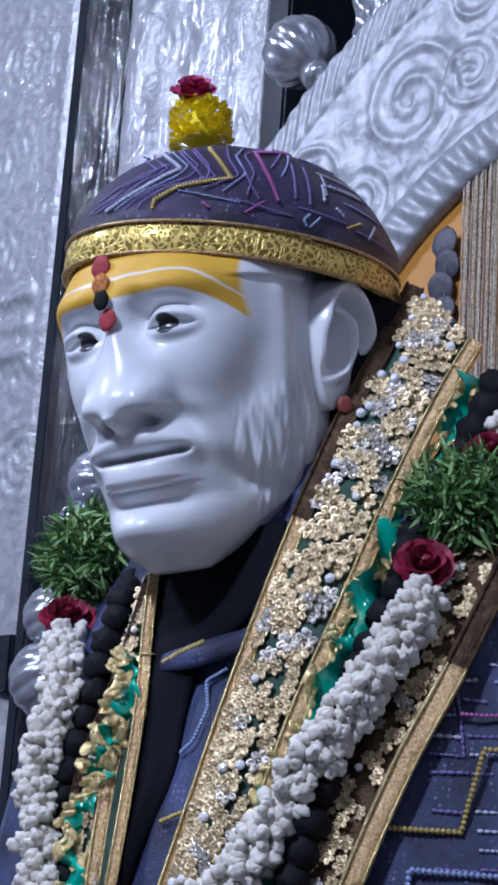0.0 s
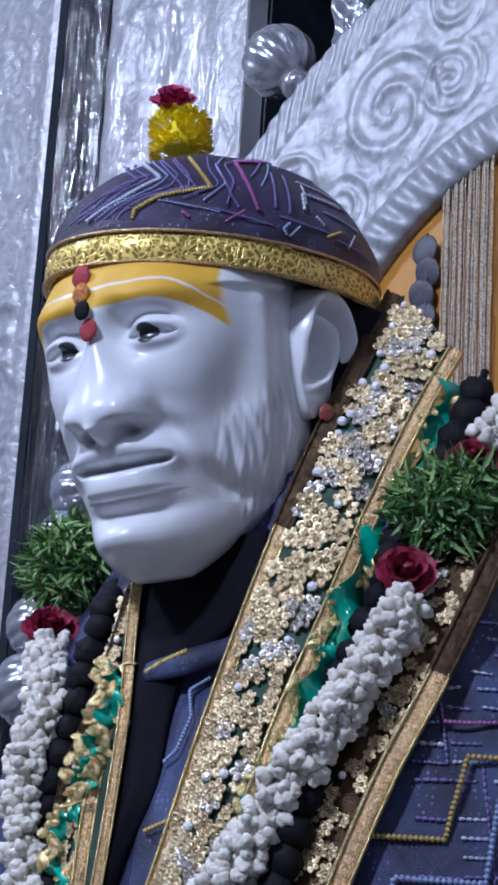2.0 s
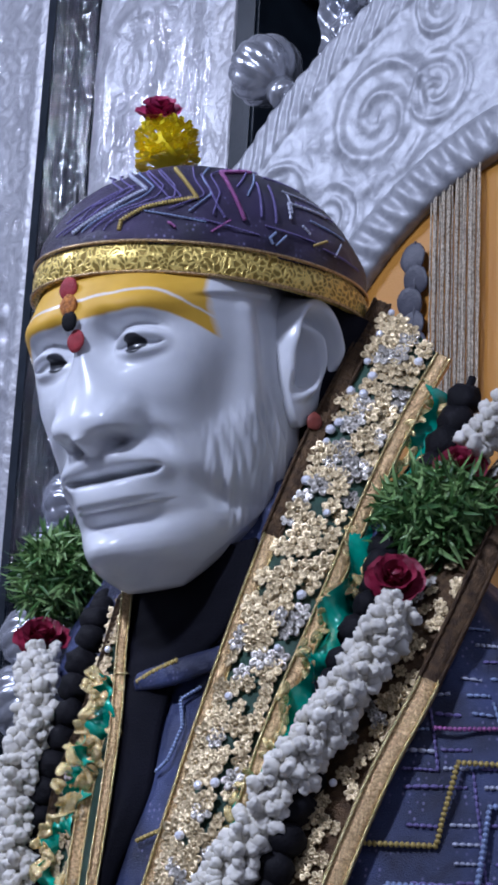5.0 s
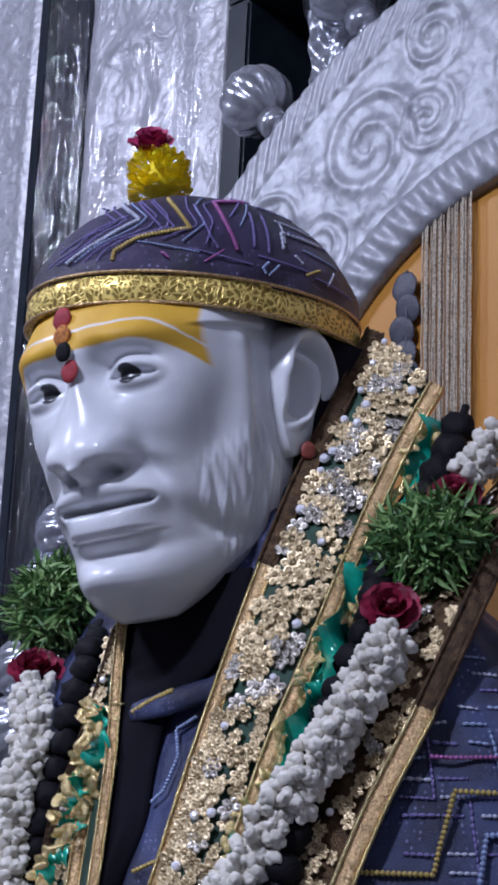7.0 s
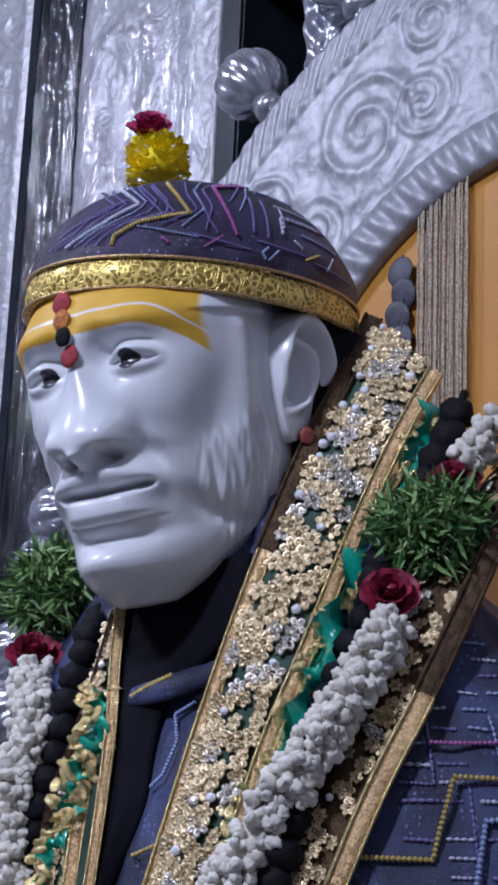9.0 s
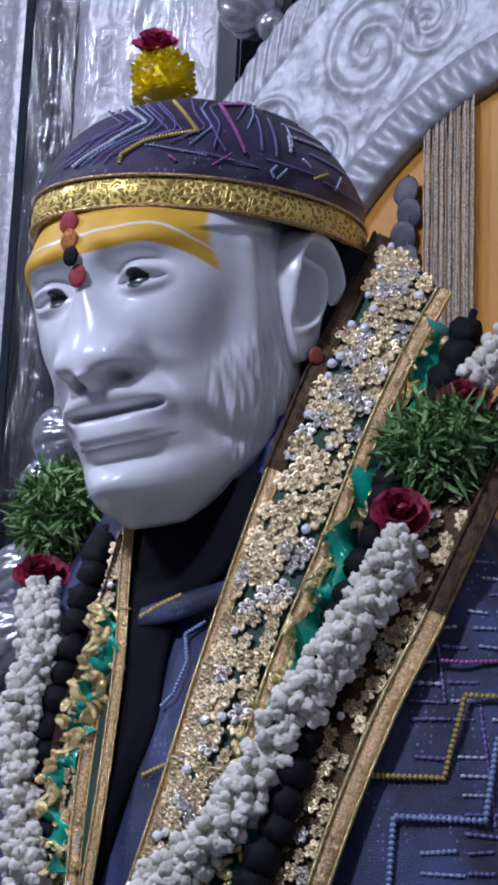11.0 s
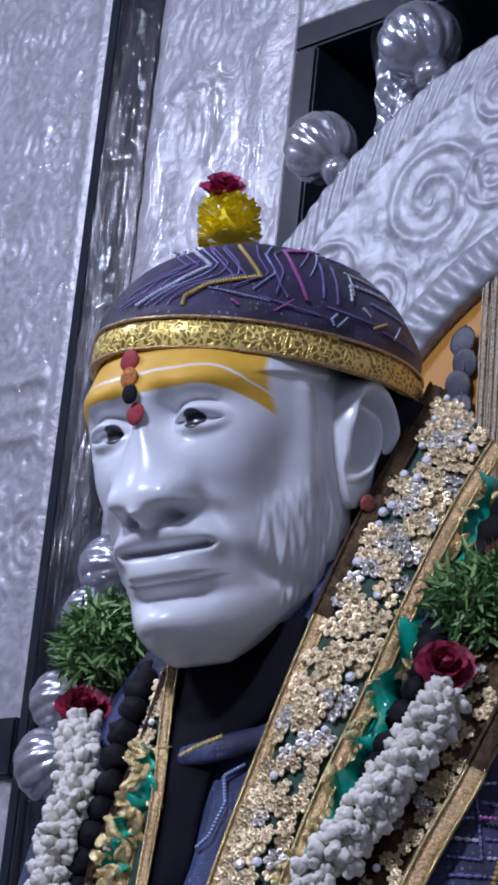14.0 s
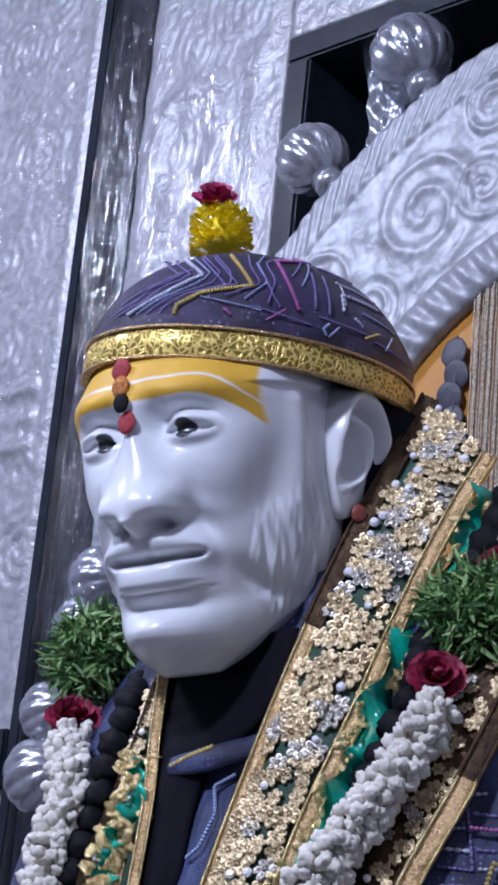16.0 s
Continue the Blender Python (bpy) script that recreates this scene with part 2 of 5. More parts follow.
THREAD = {k: surface(k + "_thread", tuple(0.65 * v for v in c), c, 0.45, 0.2, 200, 0.5, 900) for k, c in
          {"white": (0.62, 0.64, 0.78), "gold": (0.62, 0.46, 0.14), "pink": (0.50, 0.16, 0.42), "blue": (0.36, 0.45, 0.70), "violet": (0.22, 0.18, 0.42)}.items()}
# near-white base: the stones' sparkle is put into the colour
CRYSTAL = surface("crystal", (0.85, 0.86, 0.95), (0.97, 0.97, 1.0), 0.08, 0.1, 60, 0.0, 300)
FILM = film_material("clear_film")
FILM_SHEET = film_material("hanging_film", (45, 45, 5), 0.05, 0.10)
FILM_POST = film_material("post_film", (70, 70, 16), 0.08, 0.05)
FILM_WIDE = film_material("wide_film", (40, 40, 22), 0.035, 0.08)


# ---- mesh tools ----
def mesh_object(name, verts, faces, mat, parent=None, label="", smooth=True):
    me = bpy.data.meshes.new(name)
    me.from_pydata([tuple(v) for v in verts], [], [tuple(f) for f in faces])
    me.materials.append(mat)
    if smooth:
        me.polygons.foreach_set("use_smooth", [True] * len(me.polygons))
    me.update()
    ob = new(name, me)
    if parent is not None:
        ob.parent = parent
    if label:
        ob["label"] = label
    return ob


def part(name, bm, mat, parent=None, label="", smooth=True):
    me = bpy.data.meshes.new(name)
    bm.to_mesh(me)
    bm.free()
    me.materials.append(mat)
    if smooth:
        me.polygons.foreach_set("use_smooth", [True] * len(me.polygons))
    ob = new(name, me)
    if parent is not None:
        ob.parent = parent
    if label:
        ob["label"] = label
    return ob


def empty(name, at=(0, 0, 0)):
    ob = new(name)
    ob.location = at
    ob.empty_display_size = 0.05
    return ob


def grid_faces(rows, cols, wrap=False, offset=0):
    out = []
    for i in range(rows - 1):
        for j in range(cols if wrap else cols - 1):
            k = (j + 1) % cols
            out.append((offset + i * cols + j, offset + i * cols + k, offset + (i + 1) * cols + k, offset + (i + 1) * cols + j))
    return out


def smooth_path(points, count):
    """Catmull-Rom points along a control path."""
    p = [Vector(q) for q in points]
    p = [2 * p[0] - p[1]] + p + [2 * p[-1] - p[-2]]
    out = []
    spans = len(p) - 3
    for i in range(count):
        u = i / (count - 1) * spans
        k = min(int(u), spans - 1)
        t = u - k
        a, b, c, d = p[k:k + 4]
        out.append(0.5 * ((2 * b) + (c - a) * t + (2 * a - 5 * b + 4 * c - d) * t * t + (3 * b - a - 3 * c + d) * t ** 3))
    return out


def tube_data(path, radius, sides=8, offset=0):
    """Verts and faces of a tube with closed ends; radius is a number or a function of 0..1."""
    verts, n = [], len(path)
    ref = Vector((0.13, 0.4, 0.9)).normalized()
    for i, p in enumerate(path):
        d = (path[min(i + 1, n - 1)] - path[max(i - 1, 0)]).normalized()
        s = d.cross(ref)
        s = s.normalized() if s.length > 1e-4 else Vector((1, 0, 0))
        u = s.cross(d)
        r = radius(i / (n - 1)) if callable(radius) else radius
        for k in range(sides):
            a = 2 * math.pi * k / sides
            verts.append(p + s * (math.cos(a) * r) + u * (math.sin(a) * r))
    faces = grid_faces(n, sides, True, offset)
    faces.append(tuple(offset + k for k in range(sides))[::-1])
    faces.append(tuple(offset + (n - 1) * sides + k for k in range(sides)))
    return verts, faces


def tube(name, points, radius, mat, parent=None, label="", count=40, sides=8):
    v, f = tube_data(smooth_path(points, count), radius, sides)
    return mesh_object(name, v, f, mat, parent, label)


def blob_data(size=(1, 1, 1), rings=6, sides=8, lump=0.0, seed=0.0):
    verts, faces = [Vector((0, 0, -size[2]))], []
    for i in range(1, rings):
        t = math.pi * i / rings
        for k in range(sides):
            a = 2 * math.pi * k / sides
            d = Vector((math.sin(t) * math.cos(a), math.sin(t) * math.sin(a), -math.cos(t)))
            w = 1 + lump * noise.noise(d * 1.7 + Vector((seed, seed * 0.7, 3.1)))
            verts.append(Vector((d.x * size[0], d.y * size[1], d.z * size[2])) * w)
    verts.append(Vector((0, 0, size[2])))
    for k in range(sides):
        faces.append((0, 1 + (k + 1) % sides, 1 + k))
        last = 1 + (rings - 2) * sides
        faces.append((len(verts) - 1, last + k, last + (k + 1) % sides))
    faces += grid_faces(rings - 1, sides, True, 1)
    return verts, faces


def joined(chunks):
    verts, faces = [], []
    for v, f in chunks:
        o = len(verts)
        verts += v
        faces += [tuple(i + o for i in q) for q in f]
    return verts, faces


def moved(data, m):
    return [m @ Vector(v) for v in data[0]], data[1]


def box(name, x0, x1, y0, y1, z0, z1, mat, parent=None, label="", bevel=0.004):
    bm = bmesh.new()
    bmesh.ops.create_cube(bm, size=1)
    bmesh.ops.transform(bm, matrix=Matrix.LocRotScale(((x0 + x1) / 2, (y0 + y1) / 2, (z0 + z1) / 2), None, (x1 - x0, y1 - y0, z1 - z0)), verts=bm.verts)
    if bevel:
        bmesh.ops.bevel(bm, geom=bm.edges[:], offset=bevel, segments=2, affect="EDGES")
    return part(name, bm, mat, parent, label, smooth=False)


def bell(x, s):
    return math.exp(-0.5 * (x / s) ** 2)


def step(a, b, x):
    t = min(1.0, max(0.0, (x - a) / (b - a)))
    return t * t * (3 - 2 * t)


# ---- the large structure ----
WALL = 0.52


def structure(ob, label):
    return tagged(ob, label, ob.name.split(".")[0].replace("_", " "), "", "structure")


# unseen room shell, added; its tone sets the bounce and the silver's reflections
structure(box("floor", -2.6, 2.8, -3.4, 0.9, -0.1, 0.0, FLOOR_STONE, bevel=0), "pale polished stone floor, unseen and added to close the room")
structure(box("ceiling", -2.6, 2.8, -3.4, 0.9, 3.6, 3.7, PLASTER, bevel=0), "plain white plaster ceiling, unseen and added to bounce light")
structure(box("wall_south", -2.6, 2.8, -3.5, -3.4, 0.0, 3.6, PLASTER, bevel=0), "plain pale plaster wall, unseen and added to bounce light")
structure(box("wall_west", -2.7, -2.6, -3.4, 0.9, 0.0, 3.6, PLASTER, bevel=0), "plain pale plaster wall, unseen and added to bounce light")
structure(box("wall_east", 2.8, 2.9, -3.4, 0.9, 0.0, 3.6, PLASTER, bevel=0), "plain pale plaster wall, unseen and added to bounce light")
structure(box("wall_north", -2.6, 2.8, 0.9, 1.0, 0.0, 3.6, PLASTER, bevel=0), "plain plaster wall behind the silver sheets")


def leaning(ob):
    """The old wall panels stand slightly out of plumb."""
    for v in ob.data.vertices:
        k = min(1.0, max(0.0, (v.co.x + 0.78) / 0.30))
        v.co.x += 0.017 * (v.co.z - 1.9 - 1.03 * k)
    return ob


def relief_sheet(name, x0, x1, z0, z1, y, relief, label, nx, nz):
    """A beaten metal sheet on a wall, with its relief in the mesh and a folded edge."""
    verts = []
    for i in range(nz):
        for j in range(nx):
            x, z = x0 + (x1 - x0) * j / (nx - 1), z0 + (z1 - z0) * i / (nz - 1)
            verts.append((x, y - relief(x, z), z))
    faces = [(a, b, c, d) for a, b, c, d in grid_faces(nz, nx)]
    o = len(verts)
    edge = [j for j in range(nx)] + [i * nx + nx - 1 for i in range(1, nz)] + [(nz - 1) * nx + j for j in range(nx - 2, -1, -1)] + [i * nx for i in range(nz - 2, 0, -1)]
    verts += [(verts[e][0], y + 0.02, verts[e][2]) for e in edge]
    for k in range(len(edge)):
        n = (k + 1) % len(edge)
        faces.append((edge[n], edge[k], o + k, o + n))
    return structure(leaning(mesh_object(name, verts, faces, SILVER_WALL)), label)


def foliage(x, z, seed):
    """Soft scrolls of beaten leaves: ridges round scattered eyes."""
    h = 0.0
    cx, cz = math.floor(x / 0.16), math.floor(z / 0.16)
    for i in (-1, 0, 1):
        for j in (-1, 0, 1):
            r1 = noise.cell(Vector((cx + i + seed, cz + j, 0.5)))
            r2 = noise.cell(Vector((cx + i + seed, cz + j, 7.5)))
            ex, ez = (cx + i + 0.5 + 0.35 * (r1 - 0.5)) * 0.16, (cz + j + 0.5 + 0.35 * (r2 - 0.5)) * 0.16
            dx, dz = x - ex, z - ez
            d = math.hypot(dx, dz)
            if d < 0.11:
                turn = 1 if r1 > 0.5 else -1
                h += 0.0042 * (1 - d / 0.11) * (0.5 + 0.5 * math.cos(d * 300 + turn * math.atan2(dz, dx) + r2 * 6))
    return h + 0.0022 * noise.noise(Vector((x * 34, z * 26, seed))) + 0.0016 * noise.noise(Vector((x * 80, z * 70, seed + 4)))


def west_relief(x, z):
    h = foliage(x, z, 3.0) * (1.0 + 1.0 * step(2.50, 2.42, z))
    for zz, hh in ((2.535, 0.012), (2.49, 0.008), (2.445, 0.012)):
        h = h * (1 - bell(z - zz, 0.012)) + hh * bell(z - zz, 0.008) * (1.0 if x < -0.955 else 0.0)
    if 2.50 < z < 2.53 and x < -0.955:
        h += 0.003 * math.sin(x * 500)
    return h * step(-0.915, -0.95, x) + 0.004 * bell(x + 0.93, 0.008)


def mid_relief(x, z):
    u = (x + 0.65) / 0.15
    side = math.exp(-((abs(u) - 0.75) / 0.16) ** 2)
    pot = 0.006 * bell(math.hypot(x + 0.68, (z - 2.86) * 0.8) - 0.07, 0.012) + 0.006 * bell(math.hypot(x + 0.66, (z - 2.62) * 0.6) - 0.08, 0.014)
    return 0.45 * foliage(x * 1.1, z * 0.8, 9.0) + 0.004 * side * (0.6 + 0.4 * math.sin(z * 60)) + pot


relief_sheet("wall_sheet_west", -1.9, -0.896, 1.2, 3.58, WALL, west_relief, "beaten silver wall sheet with embossed leaves and mouldings", 190, 420)
relief_sheet("wall_sheet_middle", -0.782, -0.482, 1.2, 3.58, WALL - 0.01, mid_relief, "beaten silver wall sheet with embossed flower pots", 70, 420)
relief_sheet("wall_sheet_over_niche", -0.478, -0.236, 2.974, 3.58, WALL - 0.008, lambda x, z: 0.5 * foliage(x, z, 5.0), "beaten silver sheet above the dark niche", 60, 110)

def film_sheet(x0, x1, y, deep, mat, label):
    """Clear film hanging in long creases."""
    verts, cols, rows = [], 60, 160
    for i in range(rows):
        for j in range(cols):
            u, z = j / (cols - 1), 1.5 + 2.0 * i / (rows - 1)
            crease = noise.noise(Vector((u * 16, z * 1.6, 2))) + 0.4 * noise.noise(Vector((u * 40, z * 9, 5)))
            verts.append((x0 + (x1 - x0) * u, y - deep * math.sin(math.pi * u) + 0.006 * crease, z))
    ob = leaning(mesh_object("film_sheet", verts, grid_faces(rows, cols), mat))
    ob.visible_shadow = False
    return structure(ob, label)


film_sheet(-0.775, -0.490, 0.478, 0.0, FILM_SHEET, "creased clear film hanging over the silver sheet")
film_sheet(-0.868, -0.776, 0.496, 0.022, FILM_POST, "tight creased clear film round the dark post")
film_sheet(-1.55, -0.902, 0.495, 0.0, FILM_WIDE, "creased clear film stretched over the silver wall sheet")

# dark post between the silver sheets
def film_post():
    """A round-fronted post between two dark rebates."""
    verts, cols, rows = [], 40, 160
    for i in range(rows):
        z = 3.6 * i / (rows - 1)
        for j in range(cols):
            u = j / (cols - 1)
            x = -0.871 + 0.087 * u
            bulge = 0.022 * math.sin(math.pi * u) + 0.0030 * noise.noise(Vector((u * 26, z * 2.2, 1))) + 0.0015 * noise.noise(Vector((u * 60, z * 7, 4)))
            verts.append((x, 0.515 - bulge, z))
    o = len(verts)
    verts += [(-0.871, 0.60, 0), (-0.784, 0.60, 0), (-0.784, 0.60, 3.6), (-0.871, 0.60, 3.6)]
    faces = grid_faces(rows, cols) + [(o, o + 3, o + 2, o + 1)]
    ob = leaning(mesh_object("post", verts, faces, PILLAR))
    return structure(ob, "dark polished post wrapped in clear film")


film_post()
structure(leaning(box("post_edge", -0.895, -0.872, 0.498, 0.60, 0.0, 3.6, EBONY, bevel=0.003)), "dark rebate beside the post")
# niche frame behind the throne
niche = structure(box("niche_back", -0.48, 1.2, 0.72, 0.75, 0.9, 2.974, EBONY, bevel=0), "dark recess behind the throne")
structure(leaning(box("niche_frame_left", -0.478, -0.435, 0.505, 0.72, 0.9, 2.93, EBONY)), "dark ebony frame of the niche")
structure(box("niche_frame_top", -0.478, 1.2, 0.505, 0.72, 2.93, 2.972, EBONY), "dark ebony frame of the niche")
structure(box("niche_post_right", -0.232, -0.10, 0.50, 0.60, 2.974, 3.6, EBONY), "dark ebony post above the niche")
structure(box("wall_low_west", -1.9, -0.905, 0.50, 0.56, 0.0, 1.2, EBONY), "dark lower wall panel")
structure(box("wall_low_band", -1.9, -0.905, 0.503, 0.53, 1.93, 2.015, EBONY), "dark band across the silver sheet")


# ---- the throne ----
def throne():
    th = empty("throne", (0.15, 0.4, 0.6))
    inv = Matrix.Translation((-0.15, -0.4, -0.6))
    C = Vector((0.15, 0.0, 2.1))

    def ring(r0, r1, y0, y1, a0, a1, rows, cols, relief):
        verts = []
        for i in range(rows):
            for j in range(cols):
                r, a = r0 + (r1 - r0) * i / (rows - 1), a0 + (a1 - a0) * j / (cols - 1)
                verts.append(inv @ Vector((C.x + r * math.cos(a), y0 - relief(r, a), C.z + r * math.sin(a))))
        faces = [f[::-1] for f in grid_faces(rows, cols)]
        o = len(verts)
        for i in (0, rows - 1):
            for j in range(cols):
                r, a = (r0, r1)[i > 0], a0 + (a1 - a0) * j / (cols - 1)
                verts.append(inv @ Vector((C.x + r * math.cos(a), y1, C.z + r * math.sin(a))))
        for j in range(cols - 1):
            faces.append((j, j + 1, o + j + 1, o + j))
            top = (rows - 1) * cols
            faces.append((top + j + 1, top + j, o + cols + j, o + cols + j + 1))
            faces.append((o + j, o + j + 1, o + cols + j + 1, o + cols + j))
        return verts, faces

    scrolls = [(0.521, math.pi * 0.503 + 0.02, 0.085, 1), (0.550, math.pi - 1.046, 0.085, -1), (0.525, math.pi - 1.21, 0.05, 1), (0.62, math.pi - 1.28, 0.05, -1), (0.50, math.pi - 0.80, 0.05, 1), (0.60, math.pi - 0.75, 0.055, -1),
               (0.55, math.pi - 0.5, 0.08, 1), (0.55, math.pi - 0.15, 0.08, -1), (0.55, math.pi + 0.2, 0.08, 1), (0.55, 1.1, 0.085, 1), (0.55, 0.7, 0.085, -1), (0.55, 0.3, 0.085, 1)]
    eyes = [(C.x + r * math.cos(a), C.z + r * math.sin(a), s, t) for r, a, s, t in scrolls]

    def scrollwork(r, a):
        x, z = C.x + r * math.cos(a), C.z + r * math.sin(a)
        h = 0.0030 * noise.noise(Vector((x * 26, z * 26, 2))) + 0.0013 * abs(noise.noise(Vector((x * 55, z * 55, 5))))
        for ex, ez, s, t in eyes:
            d = math.hypot(x - ex, z - ez)
            if d < s * 1.15:
                w = step(s * 1.15, s * 0.8, d)
                ph = d / s * 13.0 - t * math.atan2(z - ez, x - ex)
                h += 0.0040 * w * (0.5 + 0.5 * math.cos(ph)) ** 2.2 * (0.7 + 0.6 * noise.noise(Vector((x * 30, z * 30, 6))))
        h += 0.0035 * step(0.652, 0.658, r) * (0.6 + 0.4 * math.sin(a * 150 + r * 260))
        return h

    v, f = ring(0.445, 0.70, 0.405, 0.44, -0.25, math.pi + 0.25, 90, 620, scrollwork)
    mesh_object("arch_plate", v, f, SILVER, th, "silver arch plate with embossed scrolls")

    def cable(r, a):
        u = (r - 0.413) / 0.031
        return 0.020 * math.sqrt(max(0.0, 1 - u * u)) * (0.88 + 0.12 * math.sin(a * 96 - u * 2.2)) * 0.7

    v, f = ring(0.383, 0.4435, 0.395, 0.44, -0.25, math.pi + 0.25, 22, 700, cable)
    mesh_object("twisted_rim", v, f, SILVER, th, "silver rim like a twisted rope")
    for side in (-1, 1):
        xs = sorted((C.x + side * 0.445, C.x + side * 0.70))
        bm = bmesh.new()
        bmesh.ops.create_cube(bm, size=1)
        bmesh.ops.transform(bm, matrix=inv @ Matrix.LocRotScale((sum(xs) / 2, 0.425, 1.31), None, (0.2549, 0.034, 1.38)), verts=bm.verts)
        bmesh.ops.bevel(bm, geom=bm.edges[:], offset=0.006, segments=2, affect="EDGES")
        part("side_plate", bm, SILVER, th)
    bm = bmesh.new()
    bmesh.ops.create_cube(bm, size=1)
    bmesh.ops.transform(bm, matrix=inv @ Matrix.LocRotScale((0.15, 0.1, 0.62), None, (1.3, 0.75, 1.2)), verts=bm.verts)
    bmesh.ops.bevel(bm, geom=bm.edges[:], offset=0.02, segments=2, affect="EDGES")
    part("seat", bm, SILVER, th)

    def knob_mesh():
        """A fluted ball with a collar."""
        verts, rings, sides = [], 30, 96
        for i in range(rings + 1):
            t = math.pi * i / rings
            for k in range(sides):
                a = 2 * math.pi * k / sides
                flute = 1 + 0.10 * math.sin(t) * abs(math.sin(a * 6 + 1.4 * t)) - 0.04
                r = 0.045 * math.sin(t) * flute
                verts.append((r * math.cos(a), r * math.sin(a), -0.045 * math.cos(t)))
        faces = grid_faces(rings + 1, sides, True)
        for z0, r0 in ((-0.052, 0.020), (-0.070, 0.013)):
            v, f = tube_data([Vector((0, 0, z0 - 0.012)), Vector((0, 0, z0)), Vector((0, 0, z0 + 0.012))], r0, 20, len(verts))
            verts += v
            faces += f
        return verts, faces

    knob_v, knob_f = knob_mesh()
    first = None
    for a_deg, r, s in ((174.5, 0.80, 1.0), (186.4, 0.872, 0.95), (191.6, 0.892, 1.1), (179.1, 0.826, 0.9), (160, 0.78, 1.0), (128.4, 0.776, 1.05), (114.5, 0.785, 1.15), (100, 0.785, 1.1), (80, 0.78, 1.1), (62, 0.78, 1.05), (45, 0.78, 1.0), (25, 0.78, 1.0), (5, 0.78, 1.0)):
        a = radians(a_deg)
        at = inv @ Vector((C.x + r * math.cos(a), 0.42, C.z + r * math.sin(a)))
        m = Matrix.Translation(at) @ Matrix.Rotation(-(a - math.pi / 2), 4, "Y") @ Matrix.Scale(s, 4)
        if first is None:
            first = mesh_object("knob", knob_v, knob_f, SILVER_KNOB, th, "fluted silver ball")
            ob = first
        else:
            ob = new("knob", first.data)
            ob.parent = th
            ob["label"] = "fluted silver ball"
        ob.matrix_local = m
    tagged(th, "silver throne with an arched scrollwork back and ball finials", "throne")
    return th


throne()


def arched_cushion():
    bm = bmesh.new()
    outline = [(0.15 + 0.40 * math.cos(a), 2.1 + 0.40 * math.sin(a)) for a in [math.pi * k / 40 for k in range(41)]] + [(-0.25, 1.22), (0.55, 1.22)]
    lo = [bm.verts.new((x, 0.405, z)) for x, z in outline]
    bm.faces.new(lo[::-1])
    hi = bmesh.ops.extrude_face_region(bm, geom=bm.faces[:])
    bmesh.ops.translate(bm, vec=(0, 0.05, 0), verts=[g for g in hi["geom"] if isinstance(g, bmesh.types.BMVert)])
    bmesh.ops.recalc_face_normals(bm, faces=bm.faces[:])
    return part("back_cushion", bm, ORANGE, None, "", False)


tagged(arched_cushion(), "orange satin back cushion inside the throne arch", "cushion")


# ---- the statue ----
S = 1.57
HEAD = Matrix.Translation((0.051, -0.085, 2.095)) @ Euler((radians(12.6), radians(-4.4), radians(11.0))).to_matrix().to_4x4()


def curve(table):
    zs, vs = [p[0] for p in table], [p[1] for p in table]
    return lambda z: float(np.interp(z, zs, vs))


def softened(f, w):
    return lambda z: sum(f(z + w * k) * q for k, q in ((-2, 0.1), (-1, 0.2), (0, 0.4), (1, 0.2), (2, 0.1)))


front = softened(curve(((-0.142, 0.060), (-0.138, 0.072), (-0.132, 0.081), (-0.124, 0.0875), (-0.115, 0.0900), (-0.105, 0.0885), (-0.095, 0.0870), (-0.08, 0.0870), (-0.06, 0.0880), (-0.04, 0.0880), (-0.02, 0.0885), (0.0, 0.0905), (0.015, 0.0920), (0.03, 0.0885), (0.042, 0.082), (0.052, 0.073), (0.065, 0.060), (0.08, 0.035), (0.095, 0.010))), 0.004)
wide = softened(curve(((-0.142, 0.014), (-0.138, 0.024), (-0.130, 0.034), (-0.118, 0.0445), (-0.10, 0.0575), (-0.08, 0.066), (-0.06, 0.071), (-0.03, 0.074), (0.0, 0.075), (0.025, 0.074), (0.04, 0.069), (0.05, 0.062), (0.065, 0.046), (0.08, 0.028), (0.095, 0.010))), 0.005)
behind = softened(curve(((-0.142, 0.008), (-0.136, 0.03), (-0.125, 0.055), (-0.10, 0.075), (-0.06, 0.085), (0.0, 0.096), (0.04, 0.098), (0.06, 0.088), (0.08, 0.05), (0.095, 0.01))), 0.005)


def nose_relief(x, z):
    """Bridge, rounded tip, wings and the undercut with two nostrils."""
    x = x - 0.0018
    ax = abs(x)
    h = 0.0
    run = step(0.012, -0.040, z)
    under = step(-0.0615, -0.0515, z - 0.28 * min(ax, 0.020))
    # bridge that widens downwards
    h += under * (0.0045 * step(0.022, 0.004, z) + 0.0110 * run) * bell(x, 0.0105 + 0.0050 * run)
    # ball of the tip and the wings
    h += under * 0.0074 * bell(x, 0.0120) * bell(z + 0.0450, 0.0100)
    h += under * 0.0088 * bell(ax - 0.0175, 0.0055) * bell(z + 0.0435, 0.0078)
    h -= 0.0028 * bell(ax - 0.0285, 0.0028) * bell(z + 0.042, 0.008)
    # nostrils and septum
    h -= 0.0150 * bell(ax - 0.0115, 0.0040) * bell(z + 0.0530, 0.0025)
    h += 0.0040 * bell(x, 0.0035) * bell(z + 0.0570, 0.0040)
    return h


